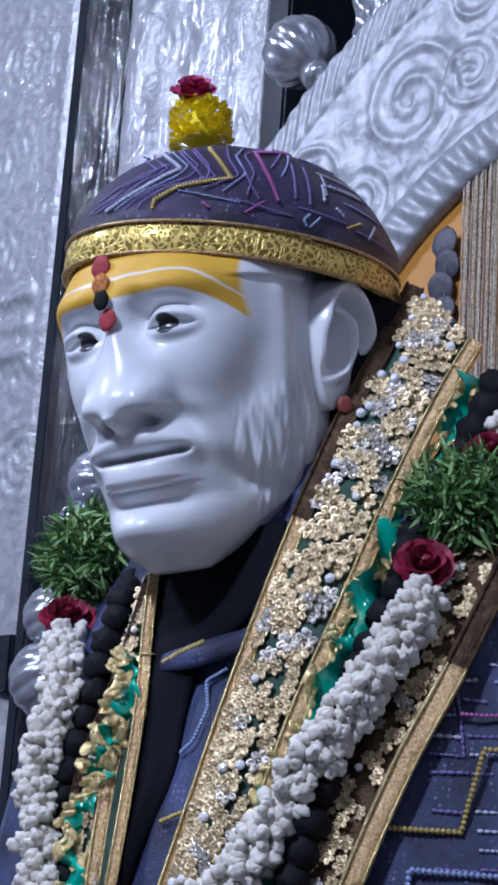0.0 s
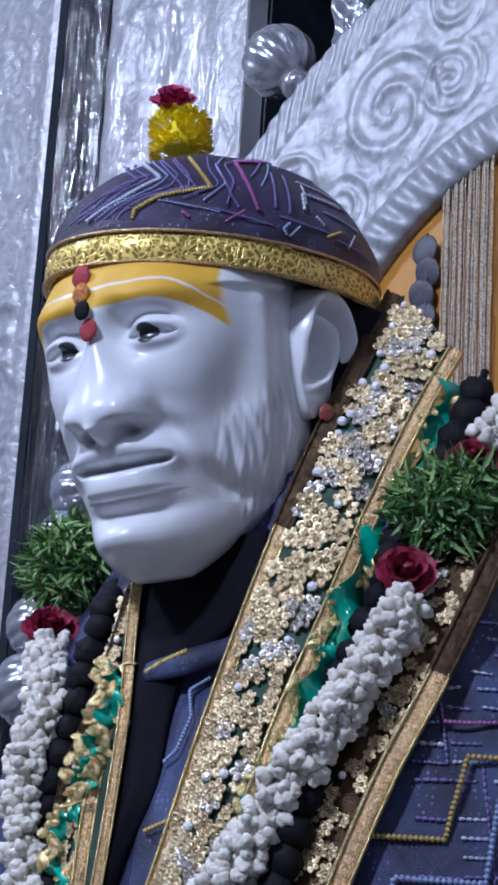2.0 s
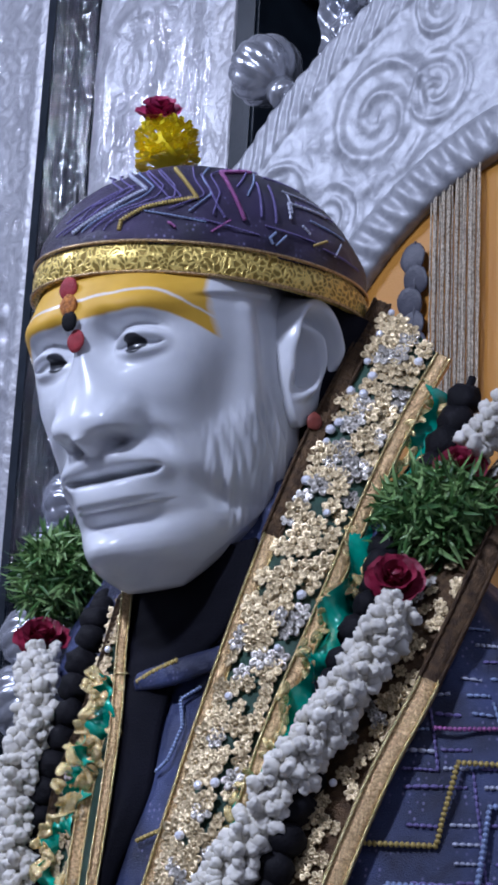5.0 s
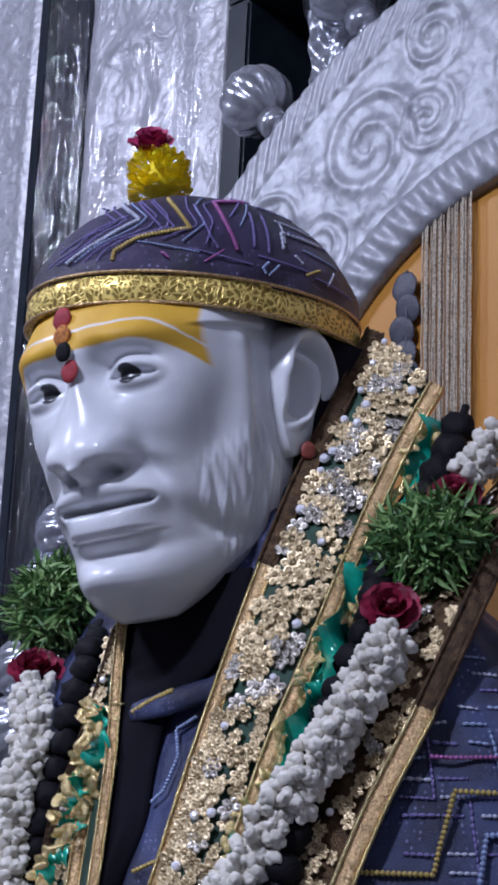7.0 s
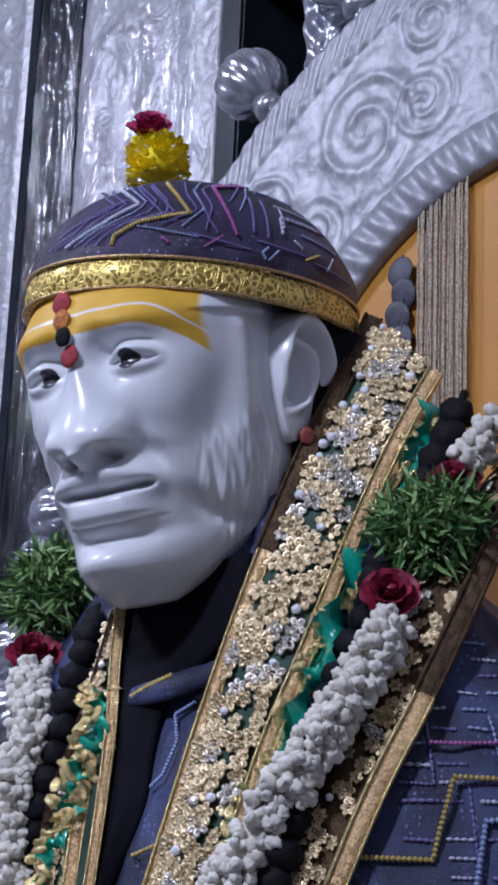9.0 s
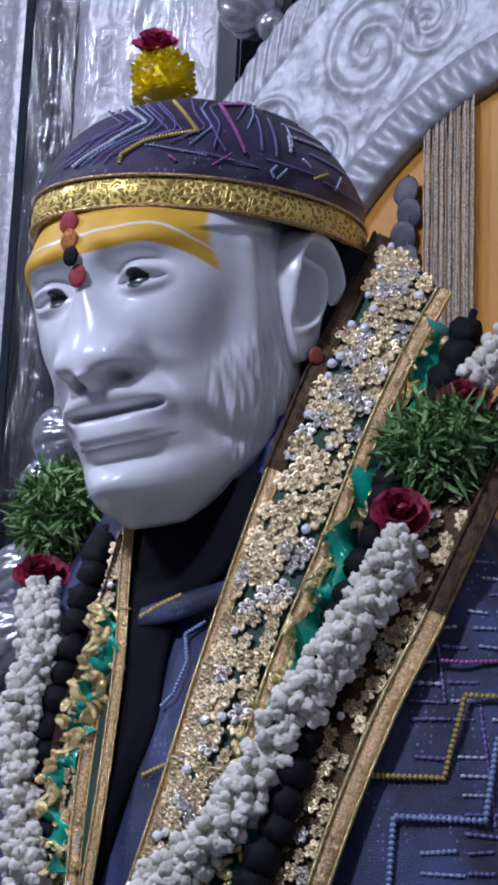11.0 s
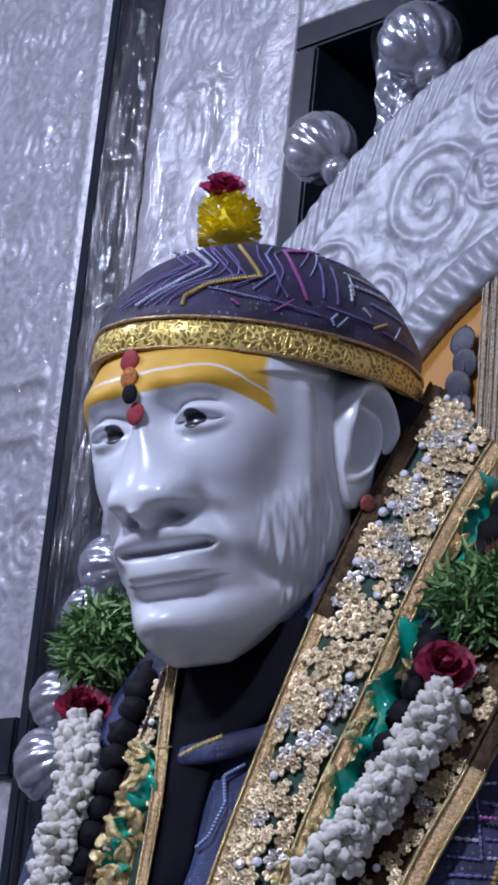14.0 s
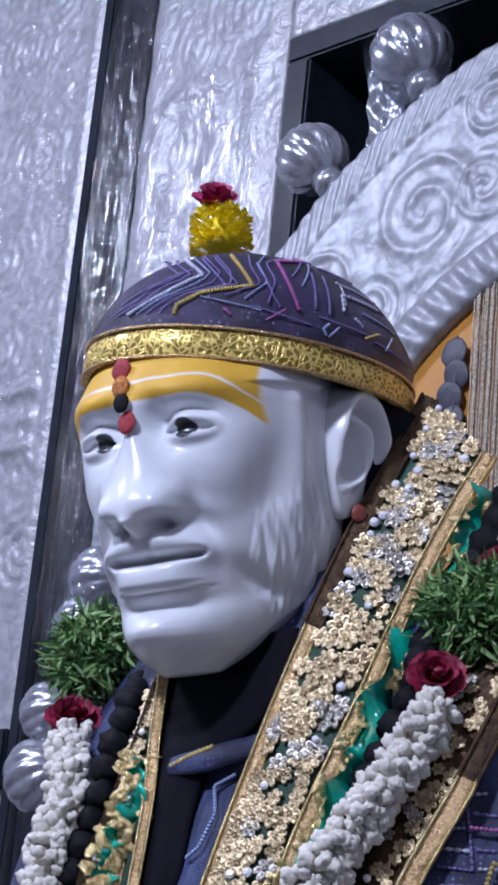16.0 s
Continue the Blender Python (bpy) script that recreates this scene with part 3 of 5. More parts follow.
def eye_relief(x, z):
    """Brow, socket, eyeball and the two lids."""
    ax = abs(x)
    h = 0.0
    h += 0.0072 * bell(z - 0.0190 - 0.05 * ax, 0.0066) * bell(ax - 0.031, 0.019)
    h -= 0.0100 * bell(ax - 0.0300, 0.0150) * bell(z - 0.0020, 0.0100)
    h -= 0.0115 * bell(ax - 0.0155, 0.0056) * bell(z - 0.0040, 0.0095)
    h += 0.0085 * bell(ax - 0.0310, 0.0115) * bell(z + 0.0020, 0.0075)
    lid = step(0.050, 0.040, ax) * step(0.0145, 0.0190, ax)
    arc = 0.0025 - 20 * (ax - 0.0315) ** 2
    low = -0.0050 + 14 * (ax - 0.0315) ** 2
    # heavy upper lid over the eyeball, fold above it
    h += 0.0052 * lid * bell(z - arc - 0.0028, 0.0027)
    h -= 0.0034 * lid * bell(z - arc - 0.0078, 0.0020)
    if low < z < arc:
        h -= 0.0030 * lid * step(arc, arc - 0.0016, z) * step(low, low + 0.0016, z)
    h += 0.0010 * lid * bell(z - low + 0.0014, 0.0018)
    h -= 0.0016 * lid * bell(z - low + 0.0062, 0.0024)
    return h


def mouth_relief(x, z):
    """Moustache, parted lips and the fold under them."""
    x = x - 0.0032
    ax = abs(x)
    h = 0.0
    droop = z + 0.0635 + 6.0 * ax * ax
    h += 0.0088 * bell(droop - 0.0008, 0.0062) * step(0.044, 0.034, ax)
    h += 0.0040 * bell(ax - 0.037, 0.0055) * bell(z + 0.0750, 0.0085)
    h -= 0.0026 * bell(x, 0.0030) * bell(z + 0.0615, 0.0050)
    line = -0.0735 + 2.2 * ax * ax
    span = step(0.0315, 0.0240, ax)
    q = z - line
    # dark gap under the upper lip
    h -= 0.0100 * span * bell(q - 0.0006, 0.0017)
    # full lower lip in two rolls
    h += 0.0100 * step(0.034, 0.014, ax) * math.sqrt(max(0.0, 1 - ((q + 0.0090) / 0.0090) ** 2))
    h += 0.0036 * step(0.034, 0.016, ax) * bell(q + 0.0195, 0.0042)
    h -= 0.0014 * step(0.030, 0.016, ax) * bell(q + 0.0152, 0.0011)
    h -= 0.0052 * bell(x, 0.0200) * bell(q + 0.0275, 0.0044)
    h -= 0.0042 * bell(ax - 0.0345, 0.0036) * bell(q + 0.002, 0.0060)
    return h


def face_relief(x, z):
    """Outward relief of the carved face over the plain head, on its front half."""
    ax = abs(x)
    h = eye_relief(x, z) + nose_relief(x, z) + mouth_relief(x, z)
    # full cheeks beside the nose, pouches under the eyes
    h += 0.0060 * bell(ax - 0.0390, 0.0135) * bell(z + 0.0270, 0.0165)
    h -= 0.0010 * bell(ax - 0.0300, 0.0120) * bell(z + 0.0150, 0.0040)
    # folds from the nose past the mouth
    fx = 0.0290 - (z + 0.045) * 0.42
    if -0.105 < z < -0.036:
        h -= 0.0042 * bell(ax - fx, 0.0036) * step(-0.105, -0.088, z) * step(-0.036, -0.050, z)
        h += 0.0020 * bell(ax - fx - 0.008, 0.0050) * step(-0.100, -0.080, z) * step(-0.036, -0.050, z)
    # round chin
    h += 0.0070 * bell(x, 0.0150) * bell(z + 0.1170, 0.0085)
    return h


def head_data(rows, cols):
    verts = []
    for i in range(rows):
        z = -0.142 + 0.237 * i / (rows - 1)
        lift = 0.12 * max(0.0, -0.085 - z)
        f, w, b = front(z), wide(z), behind(z)
        fwd = 0.050 * step(-0.08, -0.142, z)
        for j in range(cols):
            # denser towards the front
            u = 2 * math.pi * j / cols
            phi = u - 0.42 * math.sin(u)
            c, s = math.cos(phi), math.sin(phi)
            x = w * math.copysign(abs(s) ** 0.94, s)
            y = -(f - fwd) * abs(c) ** (0.95 + 0.62 * step(0.010, -0.085, z)) - fwd if c > 0 else b * abs(c) - fwd
            h = 0.0
            if c > 0:
                h = face_relief(x, z) * step(0.0, 0.25, c)
                ax = abs(x)
                # beard: long wavy locks over jaw and lower cheek
                edge = -0.030 - 0.9 * (0.070 - ax)
                beard = step(edge, edge - 0.012, z) * step(0.044, 0.052, ax) * step(-0.128, -0.110, z)
                bend = 0.0030 * math.sin(z * 70 + ax * 60)
                lock = noise.noise(Vector(((y + bend + 0.25 * z) * 190, 3.0, z * 26)))
                h += beard * (0.0009 + 0.0024 * lock + 0.0012 * noise.noise(Vector((y * 420, ax * 60, z * 60))))
                h += 0.0006 * noise.noise(Vector((x * 60, y * 60, z * 50))) * step(-0.09, -0.11, z)
                # sideburn, temple, hollow under the cheekbone
                side = step(0.85, 0.45, c)
                h += 0.0030 * side * bell(y + 0.026, 0.0060) * step(0.024, 0.012, z) * step(-0.060, -0.030, z)
                h -= 0.0030 * side * bell(y + 0.014, 0.0050) * step(0.024, 0.012, z) * step(-0.060, -0.030, z)
                h -= 0.0075 * step(0.97, 0.70, c) * bell(y + 0.047, 0.0105) * bell(z + 0.036, 0.017)
                # folded edge of the cloth under the cap
                h += 0.0030 * step(0.7, 0.5, c) * step(0.0215, 0.0245, z)
            n = Vector((s * (0.45 + 0.5 * (1 - c)), -c, 0)) if c > 0 else Vector((0, 0, 0))
            verts.append(Vector((x, y, z + lift)) + n * h)
    faces = grid_faces(rows, cols, True)
    faces.append(tuple(range(cols))[::-1])
    faces.append(tuple((rows - 1) * cols + k for k in range(cols)))
    return verts, faces


def ear_data(side):
    """A carved ear: thick rolled rim, inner fold, deep hollow and lobe."""
    verts, rows, cols = [], 60, 120
    for i in range(rows):
        rho = i / (rows - 1)
        for j in range(cols):
            a = 2 * math.pi * j / cols
            ca, sa = math.cos(a), math.sin(a)
            u = rho * (0.0225 + 0.0015 * sa) * ca * (1.0 if ca > 0 else 0.80)
            v = rho * 0.034 * sa
            if sa < 0:
                u *= 1 - 0.16 * (sa * sa)
                u -= 0.003 * rho * sa * sa
            # rim from the front root over the top and down the back
            along = step(-0.20, 0.40, sa)
            h = 0.0080 * math.sqrt(max(0.0, 1 - ((rho - 0.85) / 0.15) ** 2)) * along
            h -= 0.0022 * bell(rho - 0.64, 0.075) * step(-0.2, 0.5, sa + 0.6 * ca) * along
            # inner fold curving down to the lobe
            fold = 0.0075 - 26.0 * (v - 0.004) ** 2
            h += 0.0064 * bell(u - fold, 0.0030) * step(-0.022, -0.012, v) * step(0.024, 0.012, v)
            # hollow and its lower notch
            h -= 0.0125 * step(1.0, 0.66, math.hypot((u + 0.0040) / 0.0088, (v - 0.0020) / 0.0160))
            h += 0.0050 * bell(u + 0.0140, 0.0030) * bell(v + 0.004, 0.0060)
            h += 0.0030 * bell(v + 0.0260, 0.0070) * step(1.0, 0.6, rho)
            edge = -0.012 * step(0.90, 1.0, rho)
            verts.append(Vector((h + edge + 0.010 + 0.24 * u * step(-0.034, 0.004, v), u, v)))
    faces = [f[::-1] for f in grid_faces(rows, cols, True)]
    m = Matrix.Translation((0.0675, 0.017, -0.014)) @ Matrix.Scale(1.24, 4) @ Euler((radians(-9), radians(6), radians(4))).to_matrix().to_4x4()
    out = [m @ p for p in verts]
    if side < 0:
        out = [Vector((-p.x, p.y, p.z)) for p in out]
        faces = [f[::-1] for f in faces]
    return out, faces


TORSO_Z = (0.9, 1.30, 1.60, 1.75, 1.85, 1.92, 1.98, 2.02)
TORSO_A = curve(tuple(zip(TORSO_Z, (0.44, 0.42, 0.39, 0.35, 0.285, 0.20, 0.112, 0.098))))
TORSO_B = curve(tuple(zip(TORSO_Z, (0.26, 0.24, 0.20, 0.17, 0.135, 0.11, 0.10, 0.092))))
TORSO_C = curve(tuple(zip(TORSO_Z, (0.10, 0.09, 0.08, 0.07, 0.06, 0.045, 0.03, 0.02))))
TORSO_A, TORSO_B, TORSO_C = softened(TORSO_A, 0.02), softened(TORSO_B, 0.02), softened(TORSO_C, 0.02)


def on_torso(phi, z, off=0.0):
    """A point of the robe; phi in degrees from the front towards +x."""
    a = radians(phi)
    return Vector((0.066 + (TORSO_A(z) + off) * math.sin(a), TORSO_C(z) - (TORSO_B(z) + off) * math.cos(a), z))


def statue():
    chunks = []
    v, f = head_data(420, 420)
    chunks.append((v, f))
    chunks += [ear_data(1), ear_data(-1)]
    neck = [Vector((0, 0.022 + 0.02 * k, -0.06 - 0.025 * k)) for k in range(6)]
    chunks.append(tube_data(neck, lambda u: 0.052 - 0.004 * u, 48))
    verts, faces = joined(chunks)
    m, n, l, b = material("painted_marble")
    co = n.new("ShaderNodeTexCoord")
    sep = n.new("ShaderNodeSeparateXYZ")
    l.new(co.outputs["Object"], sep.inputs[0])

    def mth(op, a, bb=None, c=None):
        k = n.new("ShaderNodeMath")
        k.operation = op
        for i, q in enumerate((a, bb, c)):
            if q is None:
                continue
            if isinstance(q, (int, float)):
                k.inputs[i].default_value = q
            else:
                l.new(q, k.inputs[i])
        return k.outputs[0]

    x, y, z = (sep.outputs[i] for i in range(3))
    wob = n.new("ShaderNodeTexNoise")
    wob.inputs["Scale"].default_value = 45
    l.new(co.outputs["Object"], wob.inputs["Vector"])
    w = mth("MULTIPLY_ADD", wob.outputs["Fac"], 0.004, -0.002)
    zw = mth("ADD", mth("MULTIPLY_ADD", mth("POWER", mth("MAXIMUM", mth("SUBTRACT", mth("ABSOLUTE", x), 0.055), 0.0), 2.0), 15.0, z), w)

    def band(lo, hi, soft=0.0012):
        up = n.new("ShaderNodeMapRange")
        up.inputs[1].default_value, up.inputs[2].default_value = lo - soft, lo + soft
        l.new(zw, up.inputs[0])
        dn = n.new("ShaderNodeMapRange")
        dn.inputs[1].default_value, dn.inputs[2].default_value, dn.inputs[3].default_value, dn.inputs[4].default_value = hi - soft, hi + soft, 1, 0
        l.new(zw, dn.inputs[0])
        return mth("MULTIPLY", up.outputs[0], dn.outputs[0])

    stripes = mth("MAXIMUM", band(0.028, 0.0455), band(0.0475, 0.14))
    ends = n.new("ShaderNodeMapRange")
    ends.inputs[1].default_value, ends.inputs[2].default_value, ends.inputs[3].default_value, ends.inputs[4].default_value = 0.098, 0.102, 1, 0
    l.new(mth("ADD", mth("ABSOLUTE", x), mth("MULTIPLY", w, 1.5)), ends.inputs[0])
    infront = mth("LESS_THAN", y, 0.0)
    mask = mth("MULTIPLY", mth("MULTIPLY", stripes, ends.outputs[0]), infront)
    vein = n.new("ShaderNodeTexNoise")
    vein.inputs["Scale"].default_value, vein.inputs["Detail"].default_value, vein.inputs["Distortion"].default_value = 9, 8, 1.2
    l.new(co.outputs["Object"], vein.inputs["Vector"])
    ramp = n.new("ShaderNodeValToRGB")
    ramp.color_ramp.elements[0].color, ramp.color_ramp.elements[1].color = (0.62, 0.64, 0.68, 1), (0.77, 0.78, 0.81, 1)
    ramp.color_ramp.elements[0].position, ramp.color_ramp.elements[1].position = 0.3, 0.6
    l.new(vein.outputs["Fac"], ramp.inputs["Fac"])
    paste = n.new("ShaderNodeValToRGB")
    paste.color_ramp.elements[0].color, paste.color_ramp.elements[1].color = (0.60, 0.33, 0.03, 1), (0.78, 0.47, 0.06, 1)
    l.new(wob.outputs["Fac"], paste.inputs["Fac"])
    mix = n.new("ShaderNodeMix")
    mix.data_type = "RGBA"
    l.new(mask, mix.inputs["Factor"])
    l.new(ramp.outputs["Color"], mix.inputs["A"])
    l.new(paste.outputs["Color"], mix.inputs["B"])
    # irises: dark discs in the colour stand for the carved pupils' shade
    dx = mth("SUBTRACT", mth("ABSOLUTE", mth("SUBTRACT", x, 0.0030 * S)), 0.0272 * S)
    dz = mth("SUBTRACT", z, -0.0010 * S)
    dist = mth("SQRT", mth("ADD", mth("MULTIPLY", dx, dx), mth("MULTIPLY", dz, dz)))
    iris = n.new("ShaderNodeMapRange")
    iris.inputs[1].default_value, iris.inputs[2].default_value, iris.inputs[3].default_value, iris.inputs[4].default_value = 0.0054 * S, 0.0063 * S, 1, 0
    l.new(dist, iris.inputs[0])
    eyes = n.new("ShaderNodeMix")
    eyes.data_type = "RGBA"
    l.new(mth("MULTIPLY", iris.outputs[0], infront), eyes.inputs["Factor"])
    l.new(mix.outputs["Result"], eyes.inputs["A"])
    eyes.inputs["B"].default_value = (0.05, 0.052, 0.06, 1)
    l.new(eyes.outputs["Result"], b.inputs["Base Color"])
    l.new(mth("MULTIPLY_ADD", mask, 0.3, 0.25), b.inputs["Roughness"])
    b.inputs["Specular IOR Level"].default_value = 0.36
    b.inputs["Subsurface Weight"].default_value = 0.18
    b.inputs["Subsurface Radius"].default_value = (0.012, 0.012, 0.014)
    b.inputs["Subsurface Scale"].default_value = 0.5
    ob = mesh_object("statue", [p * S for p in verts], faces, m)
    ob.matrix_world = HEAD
    return tagged(ob, "white polished marble statue with yellow paste stripes on its forehead", "statue")


statue()


# ---- garments ----
def robe_crease(phi, z):
    return 0.004 * noise.noise(Vector((phi * 0.05, z * 5, 1.0))) + 0.0018 * math.sin(phi * 0.5 + 9 * z)


def robe():
    verts, rows, cols = [], 150, 160
    for i in range(rows):
        z = 0.9 + (2.00 - 0.9) * i / (rows - 1)
        for j in range(cols):
            phi = 360.0 * j / cols
            p = on_torso(phi, z)
            crease = robe_crease(phi, z)
            d = Vector((p.x - 0.066, p.y - TORSO_C(z), 0))
            verts.append(p + (d.normalized() * crease if d.length > 0.02 else d * 0))
    faces = grid_faces(rows, cols, True)
    faces.append(tuple(range(cols))[::-1])
    ob = mesh_object("robe", verts, faces, NAVY)
    return tagged(ob, "navy brocade robe draped on the statue", "robe")


robe()


CAP = Matrix.Translation((0.053, -0.048, 2.178)) @ Euler((radians(4.5), radians(2.7), 0)).to_matrix().to_4x4()


def cap_point(phi, t):
    """phi in degrees from the front, t from the rim 0 to the crown 1, in the cap's frame."""
    a, e = radians(phi), t * math.pi / 2
    r = math.cos(e)
    return Vector((0.1347 * r * math.sin(a), -0.1761 * r * math.cos(a) + 0.016 * math.sin(e), 0.118 * math.sin(e)))


def cap():
    c = empty("cap")
    c.matrix_world = CAP
    verts, rows, cols = [], 60, 140
    for i in range(rows):
        for j in range(cols):
            phi, t = 360.0 * j / cols, i / (rows - 1) * 0.995
            p = cap_point(phi, t)
            w = 0.0018 * noise.noise(p * 26) + 0.0030 * step(0.35, 0.0, t) * noise.noise(Vector((phi * 0.09, t * 9, 2)))
            verts.append(p * (1 + w / 0.12))
    faces = grid_faces(rows, cols, True) + [tuple((rows - 1) * cols + k for k in range(cols))]
    mesh_object("crown", verts, faces, PLUM, c, "dark plum quilted cloth crown")
    verts, rows = [], 14
    for i in range(rows):
        u = i / (rows - 1)
        for j in range(cols):
            p = cap_point(360.0 * j / cols, 0)
            out = Vector((p.x, p.y, 0)).normalized()
            w = 0.0010 * noise.noise(Vector((j * 0.11, u * 2, 5)))
            verts.append(p + out * (0.003 + 0.0016 * math.sin(math.pi * u) + w - 0.003 * u * u) + Vector((0, 0, -0.027 + 0.029 * u)))
    n = len(verts)
    verts += [v - Vector((v.x, v.y, 0)).normalized() * 0.006 for v in verts[:cols]]
    verts += [v - Vector((v.x, v.y, 0)).normalized() * 0.005 for v in verts[n - cols:n]]
    faces = grid_faces(rows, cols, True) + [(n + j, n + (j + 1) % cols, (j + 1) % cols, j) for j in range(cols)]
    faces += [(n - cols + j, n - cols + (j + 1) % cols, n + cols + (j + 1) % cols, n + cols + j) for j in range(cols)]
    mesh_object("band", verts, faces, GOLD_BAND, c, "gold brocade band with scroll weave")
    for u in (0.0, 0.029):
        ring = [cap_point(360.0 * j / 120, 0) for j in range(121)]
        ring = [p + Vector((p.x, p.y, 0)).normalized() * (0.0045 if u == 0 else 0.0025) + Vector((0, 0, -0.0265 + u)) for p in ring]
        v, f = tube_data(ring, 0.0017, 6)
        mesh_object("piping", v, f, GOLD_TRIM, c, "gold piping")
    return tagged(c, "dark plum cap with a gold brocade band on the statue's head", "cap")


cap()


# ---- shawl, ribbons and garlands ----
rng = random.Random(7)


def strip_point(a, b, u, v, bulge):
    """Between two edge paths: u along, v across."""
    k = u * (len(a) - 1)
    i = min(int(k), len(a) - 2)
    t = k - i
    p, q = a[i].lerp(a[i + 1], t), b[i].lerp(b[i + 1], t)
    along = (a[i + 1] - a[i]).normalized()
    n = (q - p).cross(along).normalized()
    if n.y > 0 or (abs(n.y) < 0.2 and n.x < 0):
        n = -n
    return p.lerp(q, v) + n * (bulge * math.sin(math.pi * v)), n, along, (q - p).normalized()


def strip(name, edge_a, edge_b, mat, parent, bulge=0.006, thick=0.006, rows=70, cols=14, label="", ripple=0.0015, v0=0.0, v1=1.0):
    a, b = smooth_path(edge_a, 60), smooth_path(edge_b, 60)
    top, low = [], []
    for i in range(rows):
        for j in range(cols):
            u, v = i / (rows - 1), v0 + (v1 - v0) * j / (cols - 1)
            p, n, al, ac = strip_point(a, b, u, v, bulge)
            p = p + n * (ripple * noise.noise(Vector((u * 14, v * 4, len(name)))))
            top.append(p)
            low.append(p - n * thick)
    o = len(top)
    faces = grid_faces(rows, cols) + [f[::-1] for f in grid_faces(rows, cols, False, o)]
    for i in range(rows - 1):
        for j in (0, cols - 1):
            k = i * cols + j
            q = (k, k + cols, o + k + cols, o + k)
            faces.append(q if j == 0 else q[::-1])
    ob = mesh_object(name, top + low, faces, mat, parent, label)
    return ob


def flower_data(r, petals=6):
    """A small stamped flower: hollow rimmed petals round a bead."""
    verts, faces = [], []
    for k in range(petals):
        a = 2 * math.pi * k / petals
        d, s = Vector((math.cos(a), math.sin(a), 0)), Vector((-math.sin(a), math.cos(a), 0))
        o, n = len(verts), 8
        for q, h in ((1.0, 0.10), (0.82, 0.26), (0.50, 0.06)):
            for i in range(n):
                b = 2 * math.pi * i / n
                verts.append(d * (r * (0.60 + 0.42 * q * math.cos(b))) + s * (r * 0.33 * q * math.sin(b)) + Vector((0, 0, r * h)))
        faces += grid_faces(3, n, True, o)
        faces.append(tuple(o + 2 * n + i for i in range(n)))
    v, f = blob_data((r * 0.17, r * 0.17, r * 0.2), 4, 6)
    o = len(verts)
    verts += [p + Vector((0, 0, 0.12 * r)) for p in v]
    faces += [tuple(i + o for i in q) for q in f]
    return verts, faces


FLOWER_MESH = {}
for key, mat in (("gold", GOLD_PETAL), ("silver", SILVER_PETAL)):
    v, f = flower_data(0.0122)
    me = bpy.data.meshes.new(key + "_flower")
    me.from_pydata([tuple(q) for q in v], [], f)
    me.materials.append(mat)
    me.polygons.foreach_set("use_smooth", [True] * len(me.polygons))
    FLOWER_MESH[key] = me
v, f = blob_data((0.0050, 0.0050, 0.0042), 4, 8)
GEM_MESH = bpy.data.meshes.new("gem")
GEM_MESH.from_pydata([tuple(q) for q in v], [], f)
GEM_MESH.materials.append(CRYSTAL)


def facing(p, n, turn, scale=1.0):
    return Matrix.Translation(p) @ n.to_track_quat("Z", "Y").to_matrix().to_4x4() @ Matrix.Rotation(turn, 4, "Z") @ Matrix.Scale(scale, 4)


def sequins(parent, edge_a, edge_b, lo, hi, lanes, along, bulge, scale=1.0, gems=0.07, share=1.0):
    a, b = smooth_path(edge_a, 60), smooth_path(edge_b, 60)
    for i in range(along):
        for j in range(lanes):
            if rng.random() > share:
                continue
            u = (i + 0.5 * (j % 2) + rng.uniform(-0.25, 0.25) + 0.5) / (along + 0.5)
            v = lo + (hi - lo) * (j + 0.5 + rng.uniform(-0.22, 0.22)) / lanes
            p, n, al, ac = strip_point(a, b, min(u, 0.999), v, bulge)
            tilt = Vector((rng.uniform(-0.28, 0.28), rng.uniform(-0.28, 0.28), rng.uniform(-0.28, 0.28)))
            gem = rng.random() < gems
            ob = new("gem" if gem else "flower", GEM_MESH if gem else FLOWER_MESH["gold" if rng.random() < 0.80 else "silver"])
            ob.parent = parent
            ob.matrix_local = facing(p + n * (0.003 if not gem else 0.006), (n + tilt).normalized(), rng.uniform(0, 6), scale * rng.uniform(0.8, 1.25))


